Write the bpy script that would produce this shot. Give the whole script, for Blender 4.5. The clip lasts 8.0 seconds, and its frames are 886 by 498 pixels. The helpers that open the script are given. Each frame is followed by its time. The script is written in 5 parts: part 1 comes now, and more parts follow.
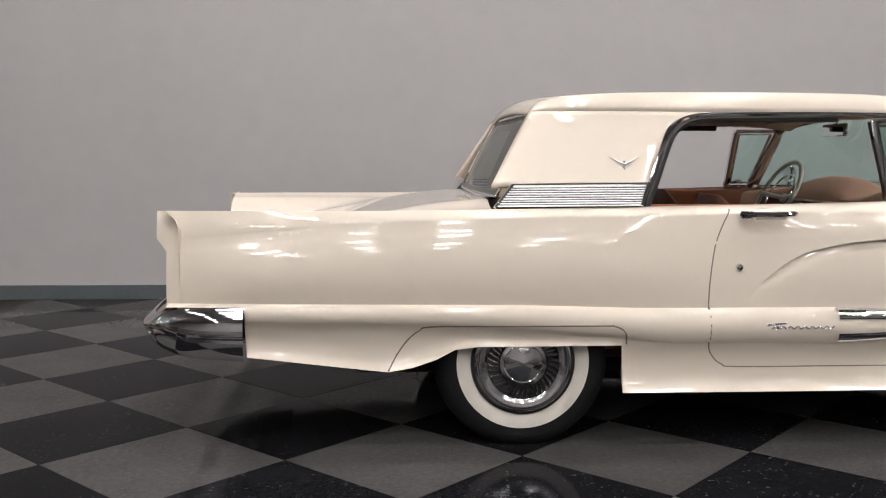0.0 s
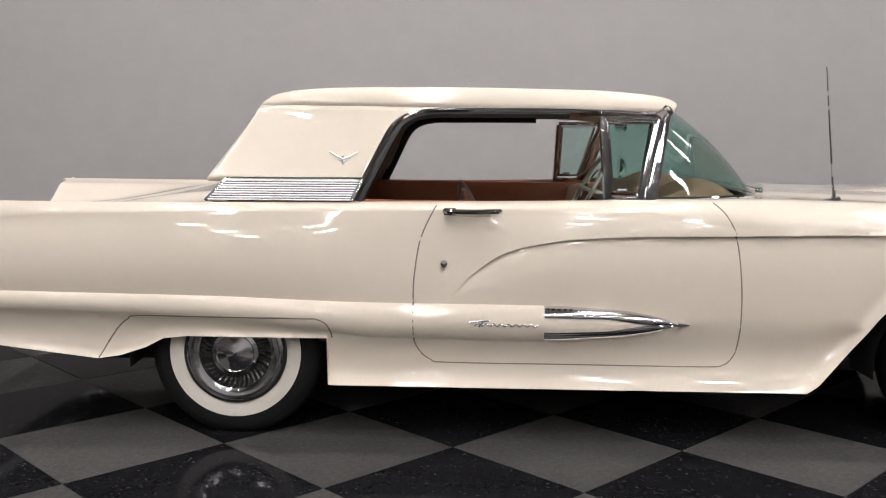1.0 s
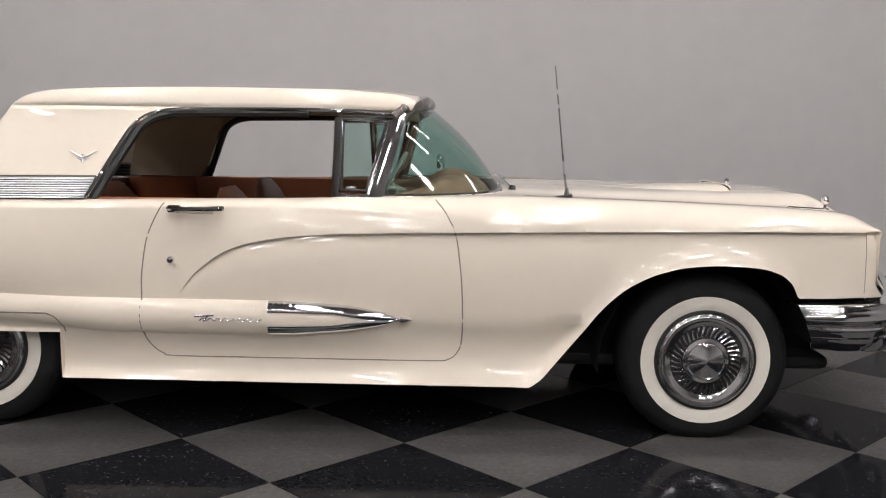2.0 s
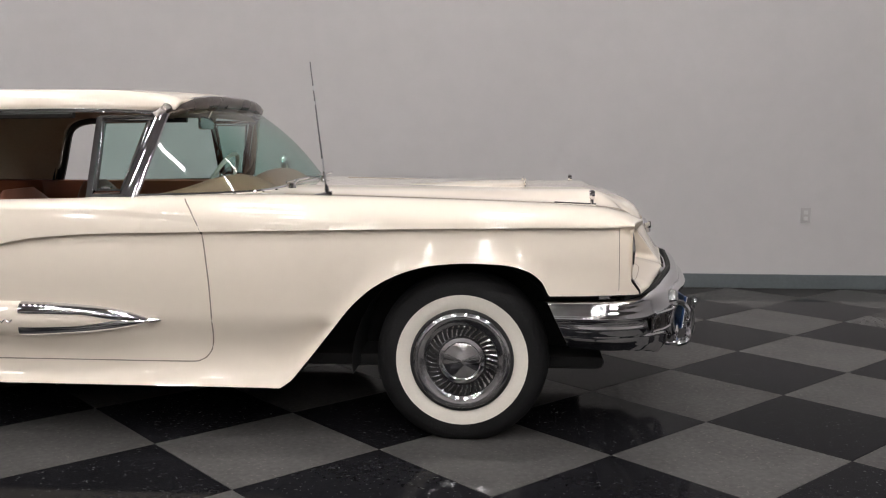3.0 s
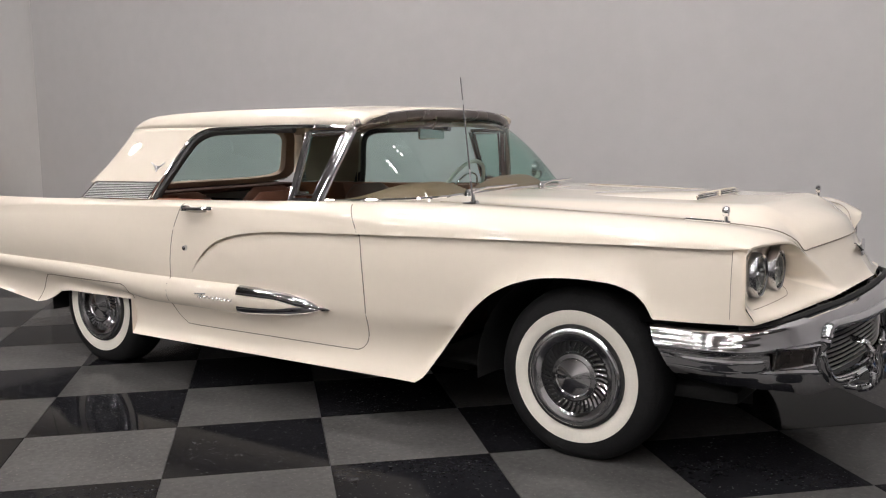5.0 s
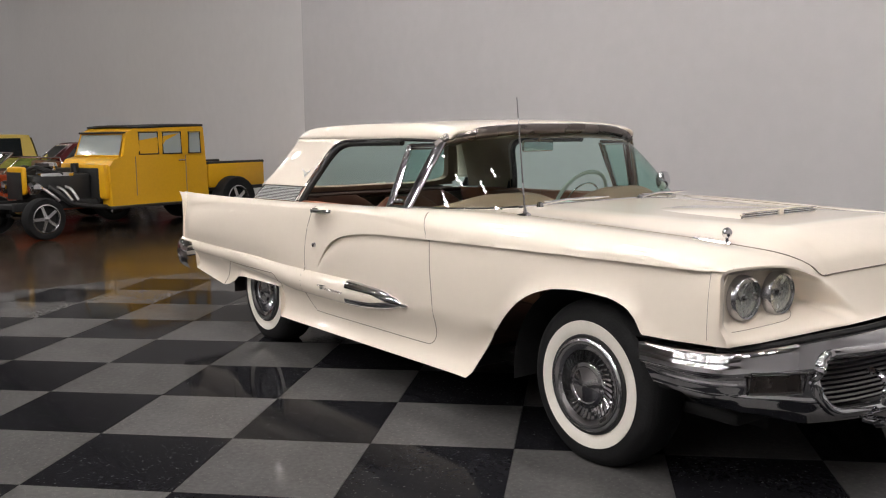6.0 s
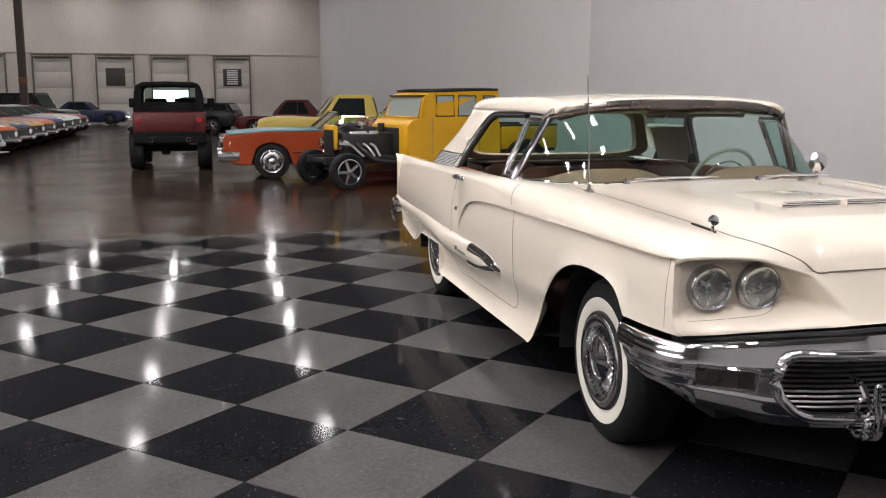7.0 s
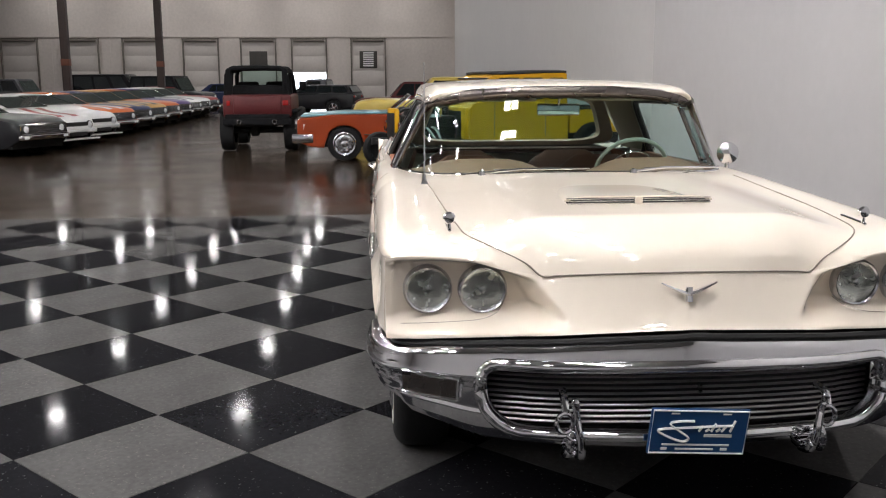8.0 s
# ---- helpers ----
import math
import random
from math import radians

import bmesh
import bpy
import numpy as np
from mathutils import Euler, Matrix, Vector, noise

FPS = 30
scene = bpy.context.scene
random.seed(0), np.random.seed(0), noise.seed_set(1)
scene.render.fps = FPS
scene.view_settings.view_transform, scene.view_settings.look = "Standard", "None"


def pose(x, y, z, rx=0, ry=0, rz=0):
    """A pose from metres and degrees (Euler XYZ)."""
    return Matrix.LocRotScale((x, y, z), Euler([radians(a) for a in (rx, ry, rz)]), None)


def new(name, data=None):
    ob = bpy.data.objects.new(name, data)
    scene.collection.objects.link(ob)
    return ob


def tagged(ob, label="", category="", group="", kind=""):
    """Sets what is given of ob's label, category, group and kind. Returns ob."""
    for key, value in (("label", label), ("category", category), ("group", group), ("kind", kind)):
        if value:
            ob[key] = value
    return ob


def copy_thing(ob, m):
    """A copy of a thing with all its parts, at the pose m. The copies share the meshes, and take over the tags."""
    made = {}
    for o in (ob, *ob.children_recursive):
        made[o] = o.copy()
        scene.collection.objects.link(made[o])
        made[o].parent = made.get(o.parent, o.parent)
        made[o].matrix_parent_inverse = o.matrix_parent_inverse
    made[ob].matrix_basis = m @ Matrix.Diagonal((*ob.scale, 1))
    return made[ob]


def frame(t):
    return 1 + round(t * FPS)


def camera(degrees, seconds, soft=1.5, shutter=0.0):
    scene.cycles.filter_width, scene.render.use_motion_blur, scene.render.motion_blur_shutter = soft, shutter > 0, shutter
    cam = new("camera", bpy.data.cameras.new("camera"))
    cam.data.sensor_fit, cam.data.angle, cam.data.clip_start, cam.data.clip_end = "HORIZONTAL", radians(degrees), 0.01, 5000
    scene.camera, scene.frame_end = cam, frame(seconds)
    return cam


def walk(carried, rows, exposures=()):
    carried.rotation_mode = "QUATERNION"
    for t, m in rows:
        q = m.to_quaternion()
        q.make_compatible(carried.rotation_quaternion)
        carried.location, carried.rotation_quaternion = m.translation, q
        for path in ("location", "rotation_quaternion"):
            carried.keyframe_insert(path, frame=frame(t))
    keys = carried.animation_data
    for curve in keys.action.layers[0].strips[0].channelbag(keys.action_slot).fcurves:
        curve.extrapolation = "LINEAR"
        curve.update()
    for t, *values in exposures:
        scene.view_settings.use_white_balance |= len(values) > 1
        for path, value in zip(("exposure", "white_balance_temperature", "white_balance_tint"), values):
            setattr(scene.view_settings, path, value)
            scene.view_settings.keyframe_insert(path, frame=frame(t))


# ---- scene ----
cam = camera(51.0, 8.0, soft=1.1)
PATH = [
    (0.0, -0.532, -3.288, 1.092, 84.31, -0.29, -4.11),
    (0.5, 0.158, -3.357, 1.123, 83.99, -0.84, -2.08),
    (1.0, 0.806, -3.379, 1.162, 83.04, -0.98, 0.01),
    (1.5, 1.388, -3.426, 1.184, 82.63, -0.85, 0.68),
    (2.0, 1.921, -3.445, 1.193, 82.73, -0.87, 1.10),
    (2.2, 2.153, -3.452, 1.189, 82.81, -0.65, 1.53),
    (3.5, 3.528, -3.231, 1.157, 83.26, 0.36, 9.51),
    (4.0, 3.818, -3.143, 1.139, 83.75, 0.73, 18.19),
    (4.5, 4.035, -3.048, 1.188, 83.15, 0.66, 25.12),
    (4.7, 4.166, -3.025, 1.207, 82.97, 0.68, 28.96),
    (5.8, 5.177, -2.560, 1.285, 82.87, 0.77, 48.53),
    (6.0, 5.400, -2.439, 1.303, 82.85, 0.70, 53.37),
    (6.5, 5.844, -1.927, 1.345, 82.50, 0.59, 65.66),
    (7.0, 6.233, -1.356, 1.363, 80.61, -0.09, 76.20),
    (7.5, 6.361, -0.673, 1.380, 79.42, -0.09, 82.04),
    (8.0, 6.369, 0.061, 1.395, 79.45, 0.17, 85.78),
]
walk(cam, [(t, pose(x, y, z, rx, ry, rz)) for t, x, y, z, rx, ry, rz in PATH],
     exposures=[(0.0, -0.30, 6500, 10), (2.2, -0.27, 6500, 10), (4.7, -0.13, 6500, 10), (6.0, -0.08, 6520, 10), (8.0, 0.24, 6330, 9)])

# ---- world, light, exposure ----
ROOM = dict(x0=-48.0, x1=15.0, y0=-24.0, y1=3.90, z1=7.5)
world = bpy.data.worlds.new("indoor")
world.use_nodes = True
world.node_tree.nodes["Background"].inputs[0].default_value = (0.9, 0.95, 1.0, 1)
world.node_tree.nodes["Background"].inputs[1].default_value = 0.02
scene.world = world
scene.view_settings.exposure = 0.0
LAMP_POWER = 112.0
BAY_POWER = 155.0

# ---- materials ----
def mat(name, color, rough=0.5, metal=0.0, coat=0.0, vary=0.0, scale=6.0, bump=0.0, bscale=60.0, spec=0.5,
        rvary=0.0, per_object=0.0, glow=None, trans=0.0, ior=1.45):
    """A surface with stains (coarse) and grain (fine) in colour, roughness and relief."""
    m = bpy.data.materials.new(name)
    m.use_nodes = True
    nt = m.node_tree
    b = nt.nodes["Principled BSDF"]
    b.inputs["Base Color"].default_value = (*color, 1)
    b.inputs["Roughness"].default_value = rough
    b.inputs["Metallic"].default_value = metal
    b.inputs["Coat Weight"].default_value = coat
    b.inputs["Coat Roughness"].default_value = 0.025
    b.inputs["Specular IOR Level"].default_value = spec
    b.inputs["Transmission Weight"].default_value = trans
    b.inputs["IOR"].default_value = ior
    tc = nt.nodes.new("ShaderNodeTexCoord")
    if vary or rvary or per_object:
        n1 = nt.nodes.new("ShaderNodeTexNoise")
        n1.inputs["Scale"].default_value = scale
        n1.inputs["Detail"].default_value = 6
        nt.links.new(tc.outputs["Object"], n1.inputs["Vector"])
        n2 = nt.nodes.new("ShaderNodeTexNoise")
        n2.inputs["Scale"].default_value = scale * 14
        n2.inputs["Detail"].default_value = 3
        nt.links.new(tc.outputs["Object"], n2.inputs["Vector"])
        add = nt.nodes.new("ShaderNodeMath")
        add.operation = "ADD"
        nt.links.new(n1.outputs["Fac"], add.inputs[0])
        nt.links.new(n2.outputs["Fac"], add.inputs[1])
        src = add.outputs[0]
        if per_object:
            oi = nt.nodes.new("ShaderNodeObjectInfo")
            mm = nt.nodes.new("ShaderNodeMath")
            mm.operation = "MULTIPLY_ADD"
            mm.inputs[1].default_value = per_object
            nt.links.new(oi.outputs["Random"], mm.inputs[0])
            nt.links.new(src, mm.inputs[2])
            src = mm.outputs[0]
        mr = nt.nodes.new("ShaderNodeMapRange")
        mr.inputs["From Min"].default_value = 0.6
        mr.inputs["From Max"].default_value = 1.4 + per_object
        mr.inputs["To Min"].default_value = 1 - vary
        mr.inputs["To Max"].default_value = 1 + vary
        nt.links.new(src, mr.inputs["Value"])
        mix = nt.nodes.new("ShaderNodeVectorMath")
        mix.operation = "SCALE"
        mix.inputs[0].default_value = color
        nt.links.new(mr.outputs[0], mix.inputs["Scale"])
        nt.links.new(mix.outputs[0], b.inputs["Base Color"])
        if rvary:
            rr = nt.nodes.new("ShaderNodeMapRange")
            rr.inputs["From Min"].default_value = 0.3
            rr.inputs["From Max"].default_value = 0.7
            rr.inputs["To Min"].default_value = max(0.0, rough - rvary)
            rr.inputs["To Max"].default_value = rough + rvary
            nt.links.new(n1.outputs["Fac"], rr.inputs["Value"])
            nt.links.new(rr.outputs[0], b.inputs["Roughness"])
    if bump:
        nb = nt.nodes.new("ShaderNodeTexNoise")
        nb.inputs["Scale"].default_value = bscale
        nb.inputs["Detail"].default_value = 4
        nt.links.new(tc.outputs["Object"], nb.inputs["Vector"])
        bn = nt.nodes.new("ShaderNodeBump")
        bn.inputs["Strength"].default_value = bump
        bn.inputs["Distance"].default_value = 0.01
        nt.links.new(nb.outputs["Fac"], bn.inputs["Height"])
        nt.links.new(bn.outputs[0], b.inputs["Normal"])
    if glow:
        b.inputs["Emission Color"].default_value = (*glow[0], 1)
        b.inputs["Emission Strength"].default_value = glow[1]
    return m


def glass(name, color, rough=0.0):
    """Thin sheet glass: clear with a tint, and mirror-like by Fresnel."""
    m = bpy.data.materials.new(name)
    m.use_nodes = True
    nt = m.node_tree
    out = nt.nodes["Material Output"]
    tr = nt.nodes.new("ShaderNodeBsdfTransparent")
    tr.inputs[0].default_value = (*color, 1)
    gl = nt.nodes.new("ShaderNodeBsdfGlossy")
    gl.inputs["Roughness"].default_value = 0.02
    lw = nt.nodes.new("ShaderNodeLayerWeight")
    lw.inputs[0].default_value = 0.5
    pw = nt.nodes.new("ShaderNodeMath")
    pw.operation = "POWER"
    pw.inputs[1].default_value = 5.0
    nt.links.new(lw.outputs["Facing"], pw.inputs[0])
    fr = nt.nodes.new("ShaderNodeMath")
    fr.operation = "MULTIPLY_ADD"
    fr.inputs[1].default_value = 0.9
    fr.inputs[2].default_value = 0.05
    nt.links.new(pw.outputs[0], fr.inputs[0])
    mx = nt.nodes.new("ShaderNodeMixShader")
    nt.links.new(fr.outputs[0], mx.inputs[0])
    nt.links.new(tr.outputs[0], mx.inputs[1])
    nt.links.new(gl.outputs[0], mx.inputs[2])
    nt.links.new(mx.outputs[0], out.inputs[0])
    return m


CREAM = mat("cream_paint", (0.80, 0.717, 0.607), 0.45, coat=1.0, vary=0.015, scale=2.0, bump=0.004, bscale=5.0, spec=0.25)
CHROME = mat("chrome", (0.72, 0.72, 0.74), 0.06, metal=1.0, rvary=0.03, scale=9.0, bump=0.015, bscale=14.0)
DULL_CHROME = mat("dull_chrome", (0.50, 0.50, 0.52), 0.22, metal=1.0, rvary=0.08, scale=12.0)
RUBBER = mat("tyre_rubber", (0.012, 0.012, 0.0125), 0.7, spec=0.25, vary=0.25, scale=9.0, bump=0.15, bscale=120.0)
WHITEWALL = mat("whitewall_rubber", (0.76, 0.72, 0.64), 0.5, vary=0.05, scale=10.0, bump=0.03)
BLACK = mat("black_underside", (0.012, 0.012, 0.012), 0.8, vary=0.3, scale=8.0)
SEAM = mat("panel_seam", (0.24, 0.205, 0.165), 0.8)
BLACK_TRIM = mat("black_rubber_trim", (0.02, 0.02, 0.02), 0.45)
GLASS = glass("tinted_car_glass", (0.60, 0.78, 0.74))
RUST_VINYL = mat("rust_brown_vinyl", (0.26, 0.085, 0.04), 0.45, vary=0.12, scale=9.0, bump=0.12, bscale=160.0)
DARK_VINYL = mat("dark_brown_cloth", (0.075, 0.035, 0.025), 0.8, vary=0.2, scale=20.0, bump=0.2, bscale=220.0)
SEAT_VINYL = mat("brown_seat_vinyl", (0.18, 0.078, 0.050), 0.5, vary=0.14, scale=9.0, bump=0.12, bscale=160.0)
TAN_VINYL = mat("tan_dash_vinyl", (0.27, 0.155, 0.10), 0.6, vary=0.1, scale=9.0, bump=0.08, bscale=150.0)
HEADLINER = mat("headliner_cloth", (0.50, 0.40, 0.30), 0.9, vary=0.08, scale=6.0, bump=0.15, bscale=200.0)
PALE_GREEN = mat("pale_plastic", (0.55, 0.58, 0.50), 0.35)
WALL = mat("painted_wall", (0.450, 0.438, 0.436), 0.55, vary=0.035, scale=0.5, bump=0.06, bscale=30.0)
# whiter than the grey wall: the lamplight on it is put into the colour
LIT_WHITE_WALL = mat("lit_white_wall", (0.66, 0.645, 0.635), 0.6, vary=0.03, scale=0.4, bump=0.06, bscale=20.0)
BASEBOARD = mat("grey_rubber_baseboard", (0.10, 0.115, 0.12), 0.4, vary=0.12, scale=3.0)
FAR_WALL = mat("concrete_panel_wall", (0.62, 0.565, 0.525), 0.85, vary=0.10, scale=0.5, bump=0.1, bscale=8.0)
CEILING = mat("grey_ceiling", (0.28, 0.272, 0.265), 0.9, vary=0.2, scale=0.8)
STEEL = mat("painted_steel_column", (0.055, 0.04, 0.036), 0.6, vary=0.15, scale=2.0)
CONCRETE = mat("polished_concrete", (0.034, 0.0245, 0.0175), 0.18, vary=0.22, scale=0.8, rvary=0.07, bump=0.03, bscale=3.0, spec=0.07)
LAMP = mat("led_strip", (1, 1, 1), 0.5, glow=((1.0, 0.955, 0.945), LAMP_POWER))
BAY_LAMP = mat("bay_lamp_lens", (1, 1, 1), 0.5, glow=((1.0, 0.955, 0.93), BAY_POWER))
DAYLIGHT = mat("daylight_through_opening", (1, 1, 1), 0.5, glow=((0.85, 0.92, 1.0), 4.0))
LAMP_BODY = mat("white_lamp_housing", (0.75, 0.75, 0.75), 0.4)


def tile_material(name, color, fleck, share):
    """Speckled vinyl: per-tile tone, fine flecks, faint scuffs in the gloss."""
    m = mat(name, color, 0.16, vary=0.22, scale=3.0, spec=0.018)
    nt = m.node_tree
    b = nt.nodes["Principled BSDF"]
    base = b.inputs["Base Color"].links[0].from_socket
    tc = nt.nodes["Texture Coordinate"] if "Texture Coordinate" in nt.nodes else nt.nodes.new("ShaderNodeTexCoord")
    oi = nt.nodes.new("ShaderNodeObjectInfo")
    off = nt.nodes.new("ShaderNodeVectorMath")
    off.operation = "ADD"
    mul = nt.nodes.new("ShaderNodeMath")
    mul.operation = "MULTIPLY"
    mul.inputs[1].default_value = 37.0
    nt.links.new(oi.outputs["Random"], mul.inputs[0])
    nt.links.new(tc.outputs["Object"], off.inputs[0])
    nt.links.new(mul.outputs[0], off.inputs[1])
    fl = nt.nodes.new("ShaderNodeTexNoise")
    fl.inputs["Scale"].default_value = 75.0
    fl.inputs["Detail"].default_value = 1.0
    nt.links.new(off.outputs[0], fl.inputs["Vector"])
    ramp = nt.nodes.new("ShaderNodeMapRange")
    ramp.inputs["From Min"].default_value = share
    ramp.inputs["From Max"].default_value = share + 0.04
    nt.links.new(fl.outputs["Fac"], ramp.inputs["Value"])
    mix = nt.nodes.new("ShaderNodeMix")
    mix.data_type = "RGBA"
    nt.links.new(ramp.outputs[0], mix.inputs["Factor"])
    nt.links.new(base, mix.inputs["A"])
    mix.inputs["B"].default_value = (*fleck, 1)
    tone = nt.nodes.new("ShaderNodeMapRange")
    tone.inputs["To Min"].default_value = 0.86
    tone.inputs["To Max"].default_value = 1.14
    nt.links.new(oi.outputs["Random"], tone.inputs["Value"])
    sc = nt.nodes.new("ShaderNodeVectorMath")
    sc.operation = "SCALE"
    nt.links.new(mix.outputs["Result"], sc.inputs[0])
    nt.links.new(tone.outputs[0], sc.inputs["Scale"])
    nt.links.new(sc.outputs[0], b.inputs["Base Color"])
    sm = nt.nodes.new("ShaderNodeTexNoise")
    sm.inputs["Scale"].default_value = 2.2
    sm.inputs["Detail"].default_value = 5.0
    nt.links.new(off.outputs[0], sm.inputs["Vector"])
    rr = nt.nodes.new("ShaderNodeMapRange")
    rr.inputs["From Min"].default_value = 0.3
    rr.inputs["From Max"].default_value = 0.7
    rr.inputs["To Min"].default_value = 0.055
    rr.inputs["To Max"].default_value = 0.10
    nt.links.new(sm.outputs["Fac"], rr.inputs["Value"])
    nt.links.new(rr.outputs[0], b.inputs["Roughness"])
    return m


TILE_LIGHT = tile_material("grey_vinyl_tile", (0.068, 0.0665, 0.065), (0.095, 0.090, 0.085), 0.66)
TILE_DARK = tile_material("black_vinyl_tile", (0.0095, 0.0095, 0.011), (0.060, 0.063, 0.061), 0.70)


# ---- mesh helpers ----
def mesh_of(name, verts, faces, smooth=True):
    me = bpy.data.meshes.new(name)
    me.from_pydata([tuple(v) for v in verts], [], [tuple(f) for f in faces])
    me.validate()
    me.polygons.foreach_set("use_smooth", [smooth] * len(me.polygons))
    return me


class Shape:
    """Collects vertices and faces of one part."""

    def __init__(self):
        self.v, self.f = [], []

    def add(self, verts, faces):
        n = len(self.v)
        self.v += [tuple(float(c) for c in p) for p in verts]
        self.f += [tuple(i + n for i in f) for f in faces]
        return self

    def grid(self, rows, close_u=False, close_v=False, keep=None):
        """rows: list of equal-length point lists."""
        nr, nc = len(rows), len(rows[0])
        faces = []
        for i in range(nr if close_u else nr - 1):
            for j in range(nc if close_v else nc - 1):
                i2, j2 = (i + 1) % nr, (j + 1) % nc
                q = (i * nc + j, i * nc + j2, i2 * nc + j2, i2 * nc + j)
                if keep is None or keep(rows[i][j], rows[i2][j2]):
                    faces.append(q)
        return self.add([p for r in rows for p in r], faces)

    def box(self, x0, x1, y0, y1, z0, z1, bevel=0.0):
        """A box with chamfered edges."""
        b = min(bevel, (x1 - x0) / 2.01, (y1 - y0) / 2.01, (z1 - z0) / 2.01)
        if b <= 0:
            v = [(x, y, z) for x in (x0, x1) for y in (y0, y1) for z in (z0, z1)]
            return self.add(v, [(0, 1, 3, 2), (4, 6, 7, 5), (0, 4, 5, 1), (2, 3, 7, 6), (0, 2, 6, 4), (1, 5, 7, 3)])
        bm = bmesh.new()
        bmesh.ops.create_cube(bm, size=1)
        for p in bm.verts:
            p.co = ((x0 + x1) / 2 + p.co.x * (x1 - x0), (y0 + y1) / 2 + p.co.y * (y1 - y0), (z0 + z1) / 2 + p.co.z * (z1 - z0))
        bmesh.ops.bevel(bm, geom=bm.edges[:], offset=b, segments=2, affect="EDGES", profile=0.5)
        bm.verts.index_update()
        self.add([p.co[:] for p in bm.verts], [[q.index for q in f.verts] for f in bm.faces])
        bm.free()
        return self

    def tube(self, pts, r, n=8, flat=1.0, closed=False, r_end=None):
        """A rod along points; flat squashes it along its second side."""
        pts = [Vector(p) for p in pts]
        rows = []
        for i, p in enumerate(pts):
            a = pts[i - 1] if (i > 0 or closed) else pts[i]
            c = pts[(i + 1) % len(pts)] if (i < len(pts) - 1 or closed) else pts[i]
            d = (c - a).normalized()
            up = Vector((0, 0, 1)) if abs(d.z) < 0.95 else Vector((0, 1, 0))
            s = d.cross(up).normalized()
            u = s.cross(d).normalized()
            rr = r if r_end is None else r + (r_end - r) * i / (len(pts) - 1)
            rows.append([p + s * rr * math.cos(k * math.tau / n) + u * rr * flat * math.sin(k * math.tau / n) for k in range(n)])
        self.grid(rows, close_u=closed, close_v=True)
        if not closed:
            m = len(self.v) - len(rows) * n
            self.f.append(tuple(m + k for k in reversed(range(n))))
            self.f.append(tuple(m + (len(rows) - 1) * n + k for k in range(n)))
        return self

    def lathe(self, profile, n=32, axis="y", centre=(0, 0, 0)):
        """Turns (radius, along) pairs round an axis."""
        rows = []
        for k in range(n):
            a = k * math.tau / n
            row = []
            for r, h in profile:
                c, s = r * math.cos(a), r * math.sin(a)
                p = {"y": (c, h, s), "z": (c, s, h), "x": (h, c, s)}[axis]
                row.append((p[0] + centre[0], p[1] + centre[1], p[2] + centre[2]))
            rows.append(row)
        return self.grid(rows, close_u=True)

    def moved(self, m):
        out = Shape()
        out.v = [tuple(m @ Vector(p)) for p in self.v]
        out.f = list(self.f) if m.determinant() > 0 else [tuple(reversed(f)) for f in self.f]
        return out

    def mirrored(self):
        """This and its mirror image across y = 0."""
        n = len(self.v)
        self.v += [(x, -y, z) for x, y, z in self.v]
        self.f += [tuple(i + n for i in reversed(f)) for f in self.f]
        return self

    def mesh(self, name, smooth=True, weld=0.0004):
        bm = bmesh.new()
        me = mesh_of(name, self.v, self.f, smooth)
        bm.from_mesh(me)
        if weld:
            bmesh.ops.remove_doubles(bm, verts=bm.verts[:], dist=weld)
        bmesh.ops.recalc_face_normals(bm, faces=bm.faces[:])
        bm.to_mesh(me)
        bm.free()
        return me


def part(name, shape, material, parent=None, label="", smooth=True, angle=38, solid=0.0, weld=0.0004):
    """Links a shape as one mesh object under a thing or a part."""
    me = shape.mesh(name, smooth, weld) if isinstance(shape, Shape) else shape
    if not me.materials:
        me.materials.append(material)
    if smooth and angle:
        me.set_sharp_from_angle(angle=radians(angle))
    ob = new(name, me)
    if parent is not None:
        ob.parent = parent
    if label:
        ob["label"] = label
    if solid:
        md = ob.modifiers.new("thickness", "SOLIDIFY")
        md.thickness, md.offset = solid, -1
    return ob


def thing(name, label, category, at=None, group="", kind=""):
    ob = new(name)
    ob.empty_display_size = 0.2
    ob.matrix_basis = at if at is not None else Matrix.Identity(4)
    return tagged(ob, label, category, group, kind)


def curve(table, x):
    """Smooth monotone curve through (x, y) pairs."""
    xs, ys = [p[0] for p in table], [p[1] for p in table]
    if x <= xs[0]:
        return ys[0]
    if x >= xs[-1]:
        return ys[-1]
    d = [(ys[i + 1] - ys[i]) / (xs[i + 1] - xs[i]) for i in range(len(xs) - 1)]
    i = next(k for k in range(len(d)) if x <= xs[k + 1])

    def slope(k):
        if k == 0 or k == len(xs) - 1:
            return d[0] if k == 0 else d[-1]
        return 0.0 if d[k - 1] * d[k] <= 0 else 2 * d[k - 1] * d[k] / (d[k - 1] + d[k])
    h = xs[i + 1] - xs[i]
    t = (x - xs[i]) / h
    m0, m1 = slope(i) * h, slope(i + 1) * h
    return (2 * t**3 - 3 * t**2 + 1) * ys[i] + (t**3 - 2 * t**2 + t) * m0 + (3 * t**2 - 2 * t**3) * ys[i + 1] + (t**3 - t**2) * m1


def smoothstep(a, b, x):
    t = min(1.0, max(0.0, (x - a) / (b - a)))
    return t * t * (3 - 2 * t)

# ---- the hall ----
def structure(name, shape, material, label, category, smooth=False):
    return tagged(part(name, shape, material, smooth=smooth), label, category, kind="structure")


